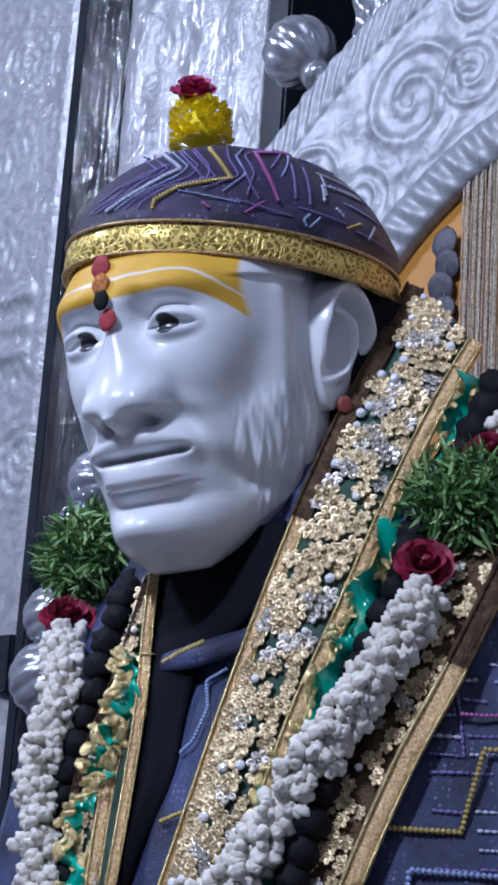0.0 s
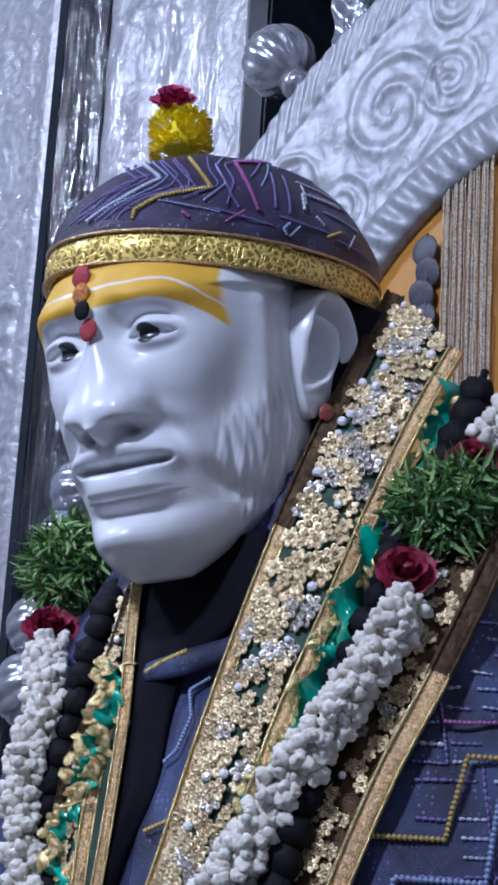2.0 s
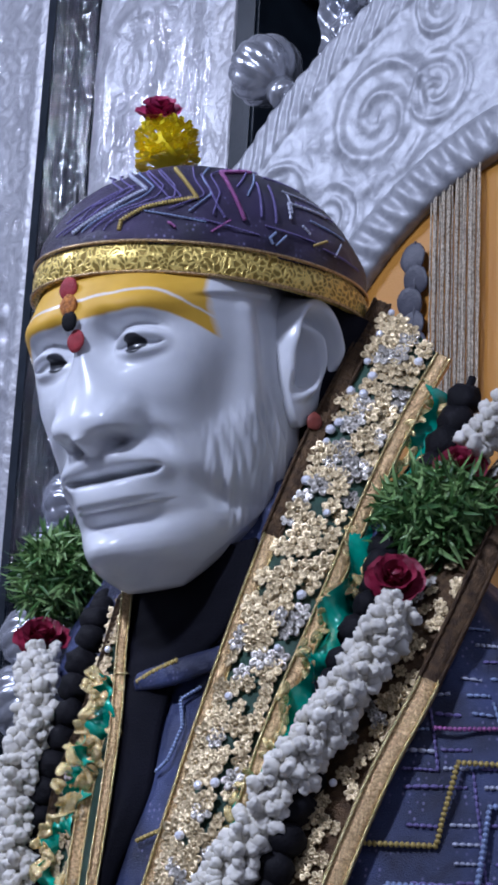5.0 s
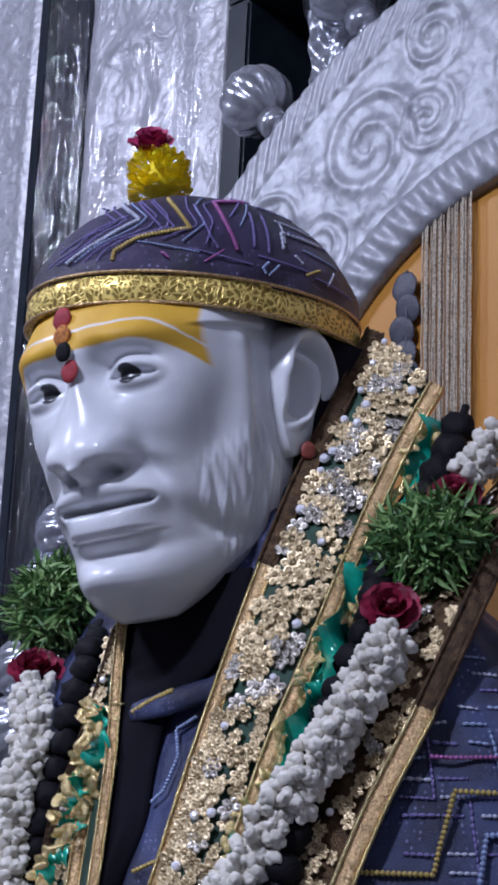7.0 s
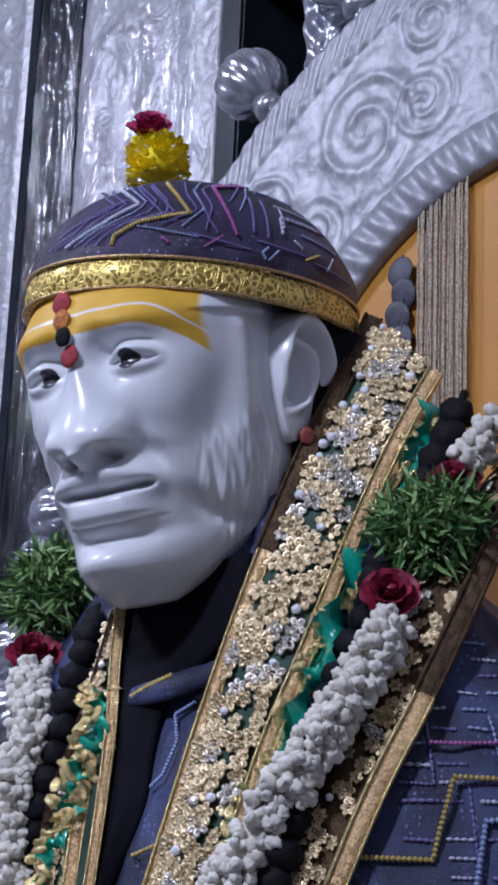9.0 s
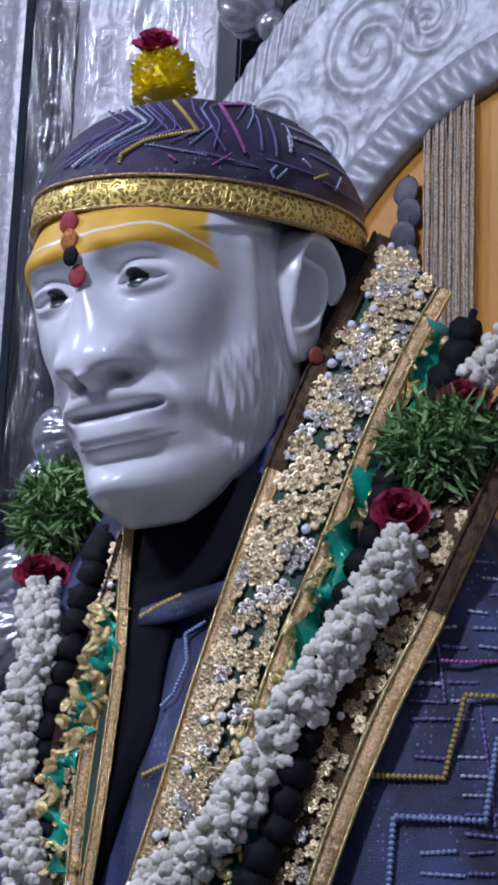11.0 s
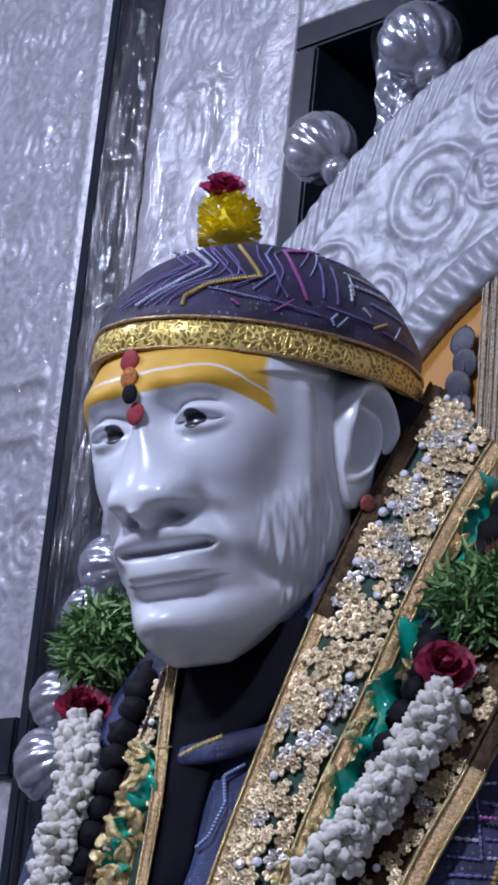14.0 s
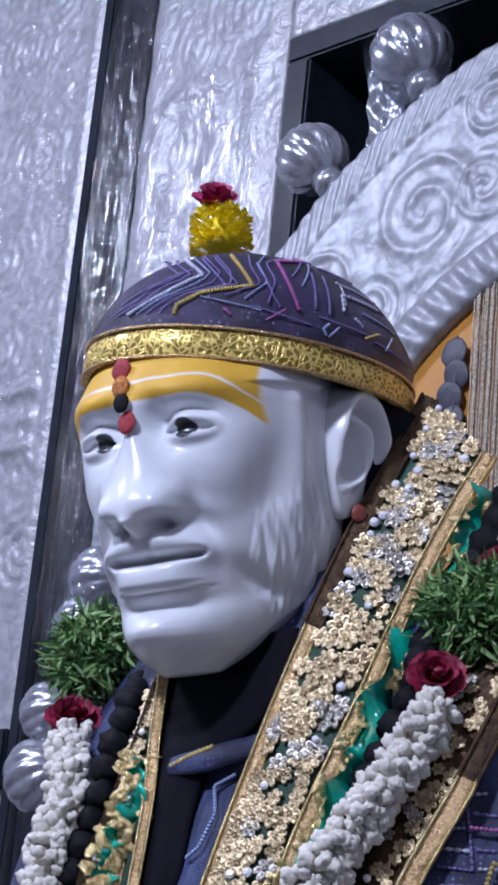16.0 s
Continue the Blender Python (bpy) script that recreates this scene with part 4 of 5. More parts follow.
def braid(name, path, width, mat, parent, label="", count=160, lean=Vector((0.72, -0.66, 0.2))):
    """A flat cord with woven ridges along a path."""
    pts = smooth_path(path, count)
    verts, cols = [], 9
    for i, p in enumerate(pts):
        d = (pts[min(i + 1, count - 1)] - pts[max(i - 1, 0)]).normalized()
        s = d.cross(lean).normalized()
        n = s.cross(d).normalized()
        for j in range(cols):
            v = j / (cols - 1) * 2 - 1
            h = 0.005 * math.sqrt(max(0.0, 1 - v * v)) * (0.72 + 0.28 * (j % 2)) * (0.85 + 0.15 * math.sin(i * 2.2)) + 0.0010 * noise.noise(Vector((i * 0.6, j * 1.4, width * 99)))
            edge = 1 + 0.05 * noise.noise(Vector((i * 0.35, v, 4)))
            verts.append(p + s * (v * width * 0.5 * edge) + n * (h + 0.007))
    o = len(verts)
    verts += [q - 0.009 * lean for q in verts]
    faces = grid_faces(count, cols) + [f[::-1] for f in grid_faces(count, cols, False, o)]
    for i in range(count - 1):
        for j in (0, cols - 1):
            k = i * cols + j
            q = (k, k + cols, o + k + cols, o + k)
            faces.append(q if j == 0 else q[::-1])
    for k in (-1, 1):
        cord = []
        for i, p in enumerate(pts):
            d = (pts[min(i + 1, count - 1)] - pts[max(i - 1, 0)]).normalized()
            s = d.cross(lean).normalized()
            cord.append(p + s * (k * width * 0.40) + s.cross(d).normalized() * 0.0105)
        v, f = tube_data(cord, lambda u: width * 0.095 * (0.8 + 0.2 * math.sin(u * count * 2.1)), 6)
        mesh_object("cord", v, f, GOLD_DARK if mat is GOLD_DARK else GOLD_CORD, parent, "twisted gold cord")
    return mesh_object(name, verts, faces, mat, parent, label)


def between(a, b, v):
    return [Vector(p).lerp(Vector(q), v) for p, q in zip(a, b)]


SCARF_IN = ((0.17, 0.075, 2.171), (0.173, 0.025, 2.088), (0.167, -0.02, 2.001), (0.16, -0.073, 1.876), (0.138, -0.107, 1.744), (0.109, -0.128, 1.615), (0.088, -0.137, 1.543))
SCARF_OUT = ((0.247, 0.075, 2.103), (0.231, 0.045, 2.038), (0.224, 0.0, 1.949), (0.233, -0.073, 1.823), (0.212, -0.102, 1.729), (0.184, -0.124, 1.612), (0.157, -0.135, 1.542))
RIBBON = ((0.255, 0.07, 2.069), (0.245, 0.05, 2.009), (0.229, 0.015, 1.946), (0.259, -0.058, 1.859), (0.251, -0.08, 1.805), (0.243, -0.097, 1.746), (0.212, -0.113, 1.695), (0.22, -0.124, 1.616), (0.211, -0.129, 1.571), (0.203, -0.135, 1.535))
BEADS_R = ((0.279, 0.08, 2.081), (0.275, 0.06, 2.033), (0.266, 0.04, 1.988), (0.256, 0.01, 1.931), (0.28, -0.055, 1.849), (0.274, -0.075, 1.803), (0.268, -0.095, 1.739), (0.251, -0.111, 1.67), (0.243, -0.121, 1.617), (0.237, -0.126, 1.59), (0.225, -0.132, 1.562), (0.217, -0.137, 1.531))
JAS_R = ((0.315, -0.06, 1.836), (0.305, -0.082, 1.796), (0.292, -0.1, 1.758), (0.266, -0.118, 1.709), (0.24, -0.131, 1.666), (0.216, -0.144, 1.618), (0.184, -0.154, 1.581), (0.132, -0.164, 1.548))
ROSE_R = ((0.304, -0.053, 1.862),)
TUFT_R = ((0.305, 0.0, 1.929),)
ROSE_R2 = ((0.314, 0.02, 1.975),)
JAS_R2 = ((0.324, 0.03, 1.996), (0.33, 0.045, 2.025), (0.336, 0.06, 2.038))
PANEL_IN = ((0.297, 0.05, 1.956), (0.279, 0.01, 1.897), (0.296, -0.044, 1.816), (0.283, -0.07, 1.751), (0.251, -0.094, 1.681), (0.223, -0.109, 1.617), (0.212, -0.12, 1.541))
PANEL_OUT = ((0.372, 0.070, 2.030), (0.356, 0.035, 1.935), (0.345, -0.007, 1.848), (0.331, -0.05, 1.759), (0.308, -0.073, 1.693), (0.285, -0.096, 1.611), (0.264, -0.11, 1.536))
LJAS = ((-0.136, -0.06, 1.837), (-0.063, -0.123, 1.764), (-0.068, -0.134, 1.701), (-0.053, -0.145, 1.634), (-0.015, -0.16, 1.554))
LTUFT = ((-0.155, -0.02, 1.931),)
LROSE = ((-0.147, -0.05, 1.859),)
LSC_IN = ((0.0, -0.076, 1.891), (0.01, -0.089, 1.83), (0.028, -0.107, 1.763), (0.032, -0.117, 1.697), (0.033, -0.128, 1.618), (0.029, -0.136, 1.546))
LSC_OUT = ((-0.002, -0.082, 1.874), (-0.009, -0.094, 1.815), (-0.018, -0.107, 1.757), (-0.037, -0.115, 1.696), (-0.035, -0.126, 1.62), (-0.016, -0.136, 1.547))
LRIB = ((0.013, -0.108, 1.8), (0.022, -0.119, 1.762), (0.008, -0.125, 1.722), (0.002, -0.13, 1.682), (-0.015, -0.135, 1.633), (0.011, -0.146, 1.564))
LBEADS = ((-0.075, -0.03, 1.899), (-0.031, -0.086, 1.853), (-0.038, -0.097, 1.807), (-0.036, -0.109, 1.758), (-0.047, -0.117, 1.707), (-0.045, -0.125, 1.646), (-0.013, -0.138, 1.575))
LIN_L = ((-0.012, -0.066, 1.892), (0.0, -0.078, 1.850), (0.008, -0.086, 1.820), (0.016, -0.095, 1.780), (0.029, -0.109, 1.698), (0.032, -0.12, 1.618), (0.025, -0.127, 1.551))
LIN_R = ((0.160, -0.074, 1.915), (0.154, -0.085, 1.860), (0.136, -0.092, 1.825), (0.086, -0.100, 1.780), (0.078, -0.111, 1.69), (0.052, -0.121, 1.618), (0.032, -0.127, 1.551))
Z_BLUE = ((0.122, -0.095, 1.782), (0.101, -0.099, 1.772), (0.11, -0.104, 1.747), (0.099, -0.109, 1.718), (0.085, -0.11, 1.708))
Z_GOLDA = ((0.053, -0.108, 1.790), (0.075, -0.110, 1.797), (0.104, -0.108, 1.805))
Z_GOLDB = ((0.075, -0.119, 1.648), (0.088, -0.118, 1.652), (0.101, -0.117, 1.656))
R_GOLD = ((0.394, -0.009, 1.706), (0.361, -0.037, 1.707), (0.359, -0.043, 1.685), (0.356, -0.049, 1.662), (0.353, -0.053, 1.639), (0.3, -0.079, 1.641))
R_PINK = ((0.389, -0.003, 1.737), (0.355, -0.034, 1.735), (0.34, -0.044, 1.736))
R_BLUE = ((0.397, -0.014, 1.673), (0.384, -0.025, 1.671), (0.385, -0.033, 1.64), (0.384, -0.04, 1.605), (0.353, -0.059, 1.606), (0.32, -0.076, 1.608), (0.32, -0.081, 1.552))

# the shawl falls from the back of the neck down both sides of the chest
shawl = empty("shawl")
strip("cloth", SCARF_IN, SCARF_OUT, GREEN_NET, shawl, 0.010, 0.006, label="dark green net ground of the shawl")
inner = smooth_path(SCARF_IN, 61)
# inner border: dark brown braid at the top, gold braid further down
braid("border", inner[:28:3], 0.0195, GOLD_DARK, shawl, "dark brown-gold border", 110)
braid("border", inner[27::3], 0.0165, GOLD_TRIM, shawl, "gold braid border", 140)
braid("border", SCARF_OUT, 0.0165, GOLD_TRIM, shawl, "gold braid border", 200)
sequins(shawl, SCARF_IN, SCARF_OUT, 0.12, 0.90, 4, 58, 0.010, 0.86, 0.09, 0.88)
strip("cloth", PANEL_IN, PANEL_OUT, GOLD_DARK, shawl, 0.004, 0.005, label="dark brown gold-shot cloth")
# panel border: dark brown above, gold below
braid("border", between(PANEL_OUT, PANEL_OUT, 0)[:3] + [Vector(PANEL_OUT[2]).lerp(Vector(PANEL_OUT[3]), 0.9)], 0.021, GOLD_DARK, shawl, "dark brown-gold border", 70)
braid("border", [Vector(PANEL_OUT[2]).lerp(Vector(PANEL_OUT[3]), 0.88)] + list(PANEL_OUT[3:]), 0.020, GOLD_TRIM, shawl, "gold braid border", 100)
sequins(shawl, PANEL_IN, PANEL_OUT, 0.12, 0.88, 4, 34, 0.004, 0.62, 0.03, 0.62)
strip("cloth", LSC_OUT, LSC_IN, GREEN_NET, shawl, 0.004, 0.005, label="dark green net ground of the shawl")
braid("border", LSC_IN, 0.011, GOLD_TRIM, shawl, "gold braid border", 150)
braid("border", between(LSC_OUT, LSC_IN, 0.62)[2:], 0.014, GOLD_TRIM, shawl, "gold braid border", 90)
braid("border", LSC_OUT, 0.008, GOLD_DARK, shawl, "gold braid border", 150)
sequins(shawl, LSC_OUT, LSC_IN, 0.2, 0.8, 2, 24, 0.004, 0.62, 0.08)
tagged(shawl, "green and gold shawl with sequin flowers and gold braid borders", "shawl")

# near-black strip laid over the brocade from the neck down the chest
lining = strip("robe_lining", LIN_L, LIN_R, NAVY_DARK, None, 0.008, 0.004, label="near-black strip at the neck opening of the robe")
tagged(lining, "near-black strip at the neck opening of the robe", "lining")
# dark tube added to stand for the shade between jaw and shawl
neck_cloth = mesh_object("neck_cloth", *tube_data([Vector((0.062, 0.045, 1.93)), Vector((0.066, 0.042, 2.02)), Vector((0.072, 0.04, 2.10)), Vector((0.078, 0.04, 2.16))], lambda u: 0.112 - 0.012 * u, 40), NAVY_DARK)
tagged(neck_cloth, "dark tube added in place of shade round the statue's neck", "cloth")


def ribbon(name, path, width, label):
    """A twisted satin ribbon with tinsel along one edge."""
    r = empty(name)
    pts = smooth_path(path, 130)
    lean = Vector((0.72, -0.66, 0.2))
    verts, cols = [], 9
    tinsel = []
    for i, p in enumerate(pts):
        d = (pts[min(i + 1, 129)] - pts[max(i - 1, 0)]).normalized()
        s = d.cross(lean).normalized()
        n = s.cross(d).normalized()
        tw = 1.30 * math.sin(i * 0.21 + 1.1 * math.sin(i * 0.11))
        for j in range(cols):
            v = j / (cols - 1) * 2 - 1
            c = math.cos(tw) * v
            verts.append(p + s * (c * width * 0.5) + n * (math.sin(tw) * v * width * 0.35 + 0.004 * math.sin(i * 0.4 + v * 2)))
        if i % 2 == 0:
            for _ in range(2):
                q = p + s * (math.cos(tw) * 0.5 * width * rng.choice((-1, 1, 1)) + rng.uniform(-0.004, 0.004)) + n * rng.uniform(0.002, 0.008)
                tinsel.append(moved(blob_data((0.0046, 0.0026, 0.0009), 4, 8), facing(q, (n + Vector((rng.uniform(-0.6, 0.6), rng.uniform(-0.6, 0.6), rng.uniform(-0.6, 0.6)))).normalized(), rng.uniform(0, 6), rng.uniform(0.9, 2.0))))
    o = len(verts)
    verts += [q - 0.0012 * lean for q in verts]
    faces = grid_faces(130, cols) + [f[::-1] for f in grid_faces(130, cols, False, o)]
    mesh_object("satin", verts, faces, EMERALD, r, "emerald satin ribbon")
    v, f = joined(tinsel)
    tagged(mesh_object("tinsel", v, f, GOLD_CORD, r, "gold tinsel flakes", smooth=False), kind="stuff")
    return tagged(r, label, "ribbon")


ribbon("satin_ribbon", RIBBON, 0.040, "emerald satin ribbon with gold tinsel along the shawl")
ribbon("satin_ribbon", LRIB, 0.030, "emerald satin ribbon with gold tinsel on the shawl")


def bead_cord(path, size, gap, label):
    c = empty("wool_garland")
    pts = smooth_path(path, 200)
    run, first = 0.0, None
    for i in range(1, 200):
        run += (pts[i] - pts[i - 1]).length
        if run >= gap:
            run = 0.0
            if first is None:
                v, f = blob_data((size, size, size * 0.9), 9, 14, 0.25, 2.0)
                first = mesh_object("bead", v, f, BLACK_BEAD, c)
                ob = first
            else:
                ob = new("bead", first.data)
                ob.parent = c
            ob.matrix_local = Matrix.Translation(pts[i]) @ Euler((rng.uniform(0, 6), rng.uniform(0, 6), 0)).to_matrix().to_4x4() @ Matrix.Scale(rng.uniform(0.88, 1.15), 4)
    tube("cord", path, 0.004, BLACK_BEAD, c, "", 80, 8)
    return tagged(c, label, "garland")


bead_cord(BEADS_R, 0.0165, 0.024, "string of black wool balls beside the shawl")
bead_cord(LBEADS, 0.0150, 0.024, "string of black wool balls beside the shawl")

BUDS = []
for k in range(4):
    v, f = blob_data((0.0092, 0.0080, 0.0100), 10, 14, 0.50, k * 3.3)
    me = bpy.data.meshes.new("bud")
    me.from_pydata([tuple(q) for q in v], [], f)
    me.polygons.foreach_set("use_smooth", [True] * len(me.polygons))
    me.materials.append(WHITE_BUD)
    BUDS.append(me)


def jasmine(parent, path, radius, per_ring, gap):
    pts = smooth_path(path, 240)
    run = gap
    for i in range(1, 240):
        run += (pts[i] - pts[i - 1]).length
        if run < gap:
            continue
        run = 0.0
        d = (pts[min(i + 1, 239)] - pts[i - 1]).normalized()
        s = d.cross(Vector((0.3, -0.6, 0.7))).normalized()
        n = s.cross(d)
        turn = rng.uniform(0, 6)
        for k in range(per_ring):
            a = turn + 2 * math.pi * k / per_ring + rng.uniform(-0.3, 0.3)
            out = s * math.cos(a) + n * math.sin(a)
            q = pts[i] + out * (radius * rng.uniform(0.48, 1.25)) + d * rng.uniform(-0.006, 0.006)
            ob = new("bud", rng.choice(BUDS))
            ob.parent = parent
            ob.matrix_local = facing(q, (out + d * rng.uniform(-0.5, 0.5)).normalized(), rng.uniform(0, 6), rng.uniform(0.5, 0.84))
    tube("core", path, radius * 0.6, WHITE_BUD, parent, "", 60, 10)


def rose(parent, m, r, mat, label):
    """A bud with layered cupped petals, each a piece of its own."""
    heart = mesh_object("rose", *blob_data((0.34 * r, 0.34 * r, 0.42 * r), 8, 12, 0.3), mat, parent, label)
    heart.matrix_local = m
    for ring, (count, lean, size, up) in enumerate(((3, 0.12, 0.50, 0.34), (5, 0.30, 0.68, 0.24), (6, 0.52, 0.84, 0.08), (7, 0.80, 0.92, -0.08))):
        for k in range(count):
            a = 2 * math.pi * (k + 0.5 * (ring % 2)) / count + rng.uniform(-0.15, 0.15)
            verts, n = [], 7
            for i in range(n):
                for j in range(n):
                    u, v = i / (n - 1), j / (n - 1) * 2 - 1
                    w = size * (0.25 + 0.75 * math.sin(math.pi * min(1, 0.15 + 0.75 * u))) * 0.62
                    p = Vector((v * w, -0.12 * v * v + 0.05 * noise.noise(Vector((u * 3, v * 3, k + ring * 7))), size * u))
                    p = Matrix.Rotation(-(lean * (0.55 + 0.7 * u)), 3, "X") @ p
                    p.y += 0.08 + 0.025 * u * u + 0.012 * v * v
                    verts.append((Matrix.Rotation(a, 3, "Z") @ p + Vector((0, 0, up - 0.35))) * r * 1.1)
            mesh_object("petal", verts, grid_faces(n, n), mat, heart)
    return heart


def tuft_data(size, count, pale):
    """A ball of short cut leaves sticking out all round."""
    chunks = {False: [], True: []}
    for _ in range(count):
        d = Vector((rng.gauss(0, 1), rng.gauss(0, 1), rng.gauss(0, 1))).normalized()
        base = Vector((d.x * size[0], d.y * size[1], d.z * size[2])) * rng.uniform(0.45, 1.0)
        t = (d * 0.12 + 0.8 * Vector((rng.gauss(0, 1), rng.gauss(0, 1), rng.gauss(0, 1)))).normalized()
        s = t.cross(Vector((rng.gauss(0, 1), rng.gauss(0, 1), rng.gauss(0, 1)))).normalized()
        L, w = rng.uniform(0.012, 0.024), rng.uniform(0.0013, 0.0024)
        n = t.cross(s)
        bend = rng.uniform(-0.022, 0.022)
        v = []
        for k, q in ((0.0, 0.6), (0.4, 1.0), (0.75, 0.8), (1.0, 0.1)):
            c = base + t * (L * k) + n * (bend * k * k)
            v += [c + s * (w * q), c + n * (w * 0.35 * q), c - s * (w * q)]
        chunks[rng.random() < pale].append((v, grid_faces(4, 3)))
    return joined(chunks[False]), joined(chunks[True])


def garland(label, buds, rose_at, rose_r, tuft_at, tuft_size, facing_dir, extra=None):
    g = empty("flower_garland")
    jasmine(g, buds, 0.0158, 11, 0.0080)
    rose(g, facing(Vector(rose_at), Vector(facing_dir).normalized(), 0.4), rose_r, ROSE, "deep red rose")
    dark, pale = tuft_data(tuft_size, 2400, 0.5)
    lf = tagged(mesh_object("leaves", *dark, LEAF, g, "cut green leaves", smooth=False), kind="stuff")
    lp = tagged(mesh_object("pale_leaves", *pale, LEAF_PALE, g, "pale cut leaves", smooth=False), kind="stuff")
    core = mesh_object("leaf_core", *blob_data(tuple(0.62 * q for q in tuft_size), 8, 12, 0.3), LEAF, g)
    for o in (lf, lp, core):
        o.location = tuft_at
    if extra:
        bud_path, at, rr = extra
        jasmine(g, bud_path, 0.0138, 7, 0.0115)
        rose(g, facing(Vector(at), Vector((0.4, -0.5, 0.5)).normalized(), 1.9), rr, ROSE, "deep red rose")
    return tagged(g, label, "garland")


garland("garland of white jasmine buds, red roses and cut green leaves", JAS_R, ROSE_R[0], 0.027, TUFT_R[0], (0.052, 0.042, 0.042), (0.5, -0.6, 0.35), (JAS_R2, ROSE_R2[0], 0.026))
garland("garland of white jasmine buds, a red rose and cut green leaves", LJAS, LROSE[0], 0.030, LTUFT[0], (0.052, 0.045, 0.048), (0.45, -0.5, 0.6))


# ---- stitched lines on robe and cap ----
def stitch(parent, path, mat, size, gap, count=200):
    """A row of raised stitches as one line."""
    pts = [Vector(path[0])]
    for p, q in zip(path[:-1], path[1:]):
        p, q = Vector(p), Vector(q)
        m = max(2, int((q - p).length / 0.002))
        pts += [p.lerp(q, (k + 1) / m) for k in range(m)]
    line, run = [pts[0]], 0.0
    fine = gap / 8
    for i in range(1, len(pts)):
        d = (pts[i] - pts[i - 1]).length
        run += d
        while run >= fine and d > 0:
            run -= fine
            line.append(pts[i].lerp(pts[i - 1], min(1.0, run / d)))
    total = len(line) - 1
    v, f = tube_data(line, lambda u: size * (0.10 + 0.90 * math.sqrt(abs(math.sin(math.pi * u * total / 8)))), 6)
    return mesh_object("stitched_line", v, f, mat, parent)


robe_ob = bpy.data.objects["robe"]
strip("collar_flap", ((0.052, -0.104, 1.800), (0.095, -0.106, 1.806), (0.146, -0.096, 1.816)), ((0.050, -0.106, 1.783), (0.095, -0.109, 1.784), (0.150, -0.100, 1.796)), NAVY, robe_ob, 0.004, 0.004, 40, 8, "turned navy brocade flap")
stitch(robe_ob, R_GOLD, THREAD["gold"], 0.0026, 0.0045)
stitch(robe_ob, R_PINK, THREAD["pink"], 0.0020, 0.0040)
stitch(robe_ob, R_BLUE, THREAD["blue"], 0.0028, 0.0048)
stitch(robe_ob, Z_BLUE, THREAD["blue"], 0.0020, 0.0034)
stitch(robe_ob, Z_GOLDA, THREAD["gold"], 0.0028, 0.0045)
stitch(robe_ob, Z_GOLDB, THREAD["gold"], 0.0024, 0.0042)
CAP_WHITE = ((0.005, -0.172, 0.015), (0.021, -0.166, 0.026), (0.035, -0.156, 0.036), (0.053, -0.128, 0.058), (0.001, -0.099, 0.091))
CAP_GOLD = ((0.052, -0.16, 0.012), (0.051, -0.156, 0.022), (0.064, -0.14, 0.036), (0.09, -0.101, 0.049), (0.073, -0.099, 0.068), (0.042, -0.083, 0.092))
CAP_PINK = ((0.117, -0.068, 0.03), (0.097, -0.066, 0.065), (0.073, -0.055, 0.089), (0.067, -0.01, 0.101))
CAP_DOTS = ((0.125, -0.016, 0.042), (0.113, -0.008, 0.062), (0.111, 0.046, 0.062))
CAP_V1 = ((-0.01, -0.166, 0.028), (0.015, -0.155, 0.045), (0.039, -0.129, 0.065))
CAP_V2 = ((0.025, -0.102, 0.087), (0.076, -0.121, 0.046))
CAP_V3 = ((0.069, -0.076, 0.082), (0.104, -0.088, 0.04), (0.11, -0.086, 0.031))
CAP_V4 = ((0.036, -0.098, 0.087), (0.082, -0.113, 0.049), (0.057, -0.145, 0.036))
CAP_V5 = ((0.093, -0.029, 0.081), (0.121, -0.05, 0.037))
CAP_V6 = ((0.097, -0.017, 0.08), (0.125, -0.035, 0.035))
CAP_W2 = ((0.129, -0.043, 0.011), (0.128, -0.046, 0.017), (0.128, -0.038, 0.024))
CAP_G2 = ((0.132, 0.007, 0.021), (0.128, 0.031, 0.032))
CAP_W3 = ((0.127, -0.003, 0.039), (0.129, 0.006, 0.032))
CAP_P2 = ((0.09, -0.127, 0.015), (0.084, -0.13, 0.021))
cap_ob = bpy.data.objects["cap"]


def on_cap(path):
    """Lift a line a little off the crown and follow its curve."""
    out = []
    for p, q in zip(path[:-1], path[1:]):
        p, q = Vector(p), Vector(q)
        for k in range(8):
            m = p.lerp(q, k / 8)
            s = min(0.985, max(0.0, m.z / 0.118))
            c = math.sqrt(1 - s * s)
            d = Vector((m.x / 0.1347, (m.y - 0.016 * s) / 0.1761, 0))
            d = d.normalized() * c
            out.append(Vector((d.x * 0.1347 * 1.012, d.y * 0.1761 * 1.012 + 0.016 * s, m.z + 0.0012)))
    return out + [Vector(path[-1]) * 1.01]


for path, colour, size, gap in ((CAP_WHITE, "white", 0.0023, 0.0030), (CAP_GOLD, "gold", 0.0023, 0.0030), (CAP_PINK, "pink", 0.0023, 0.0032), (CAP_DOTS, "white", 0.0018, 0.0062),
                                (CAP_V1, "violet", 0.0012, 0.003), (CAP_V2, "violet", 0.0014, 0.003), (CAP_V3, "violet", 0.0014, 0.003), (CAP_V4, "violet", 0.0012, 0.003), (CAP_V5, "violet", 0.0016, 0.004), (CAP_V6, "violet", 0.0016, 0.004),
                                (CAP_W2, "blue", 0.0016, 0.0025), (CAP_G2, "gold", 0.0014, 0.0025), (CAP_W3, "white", 0.0014, 0.003), (CAP_P2, "pink", 0.0016, 0.0025)):
    if len(path) > 1:
        stitch(cap_ob, on_cap(path), THREAD[colour], size, gap)


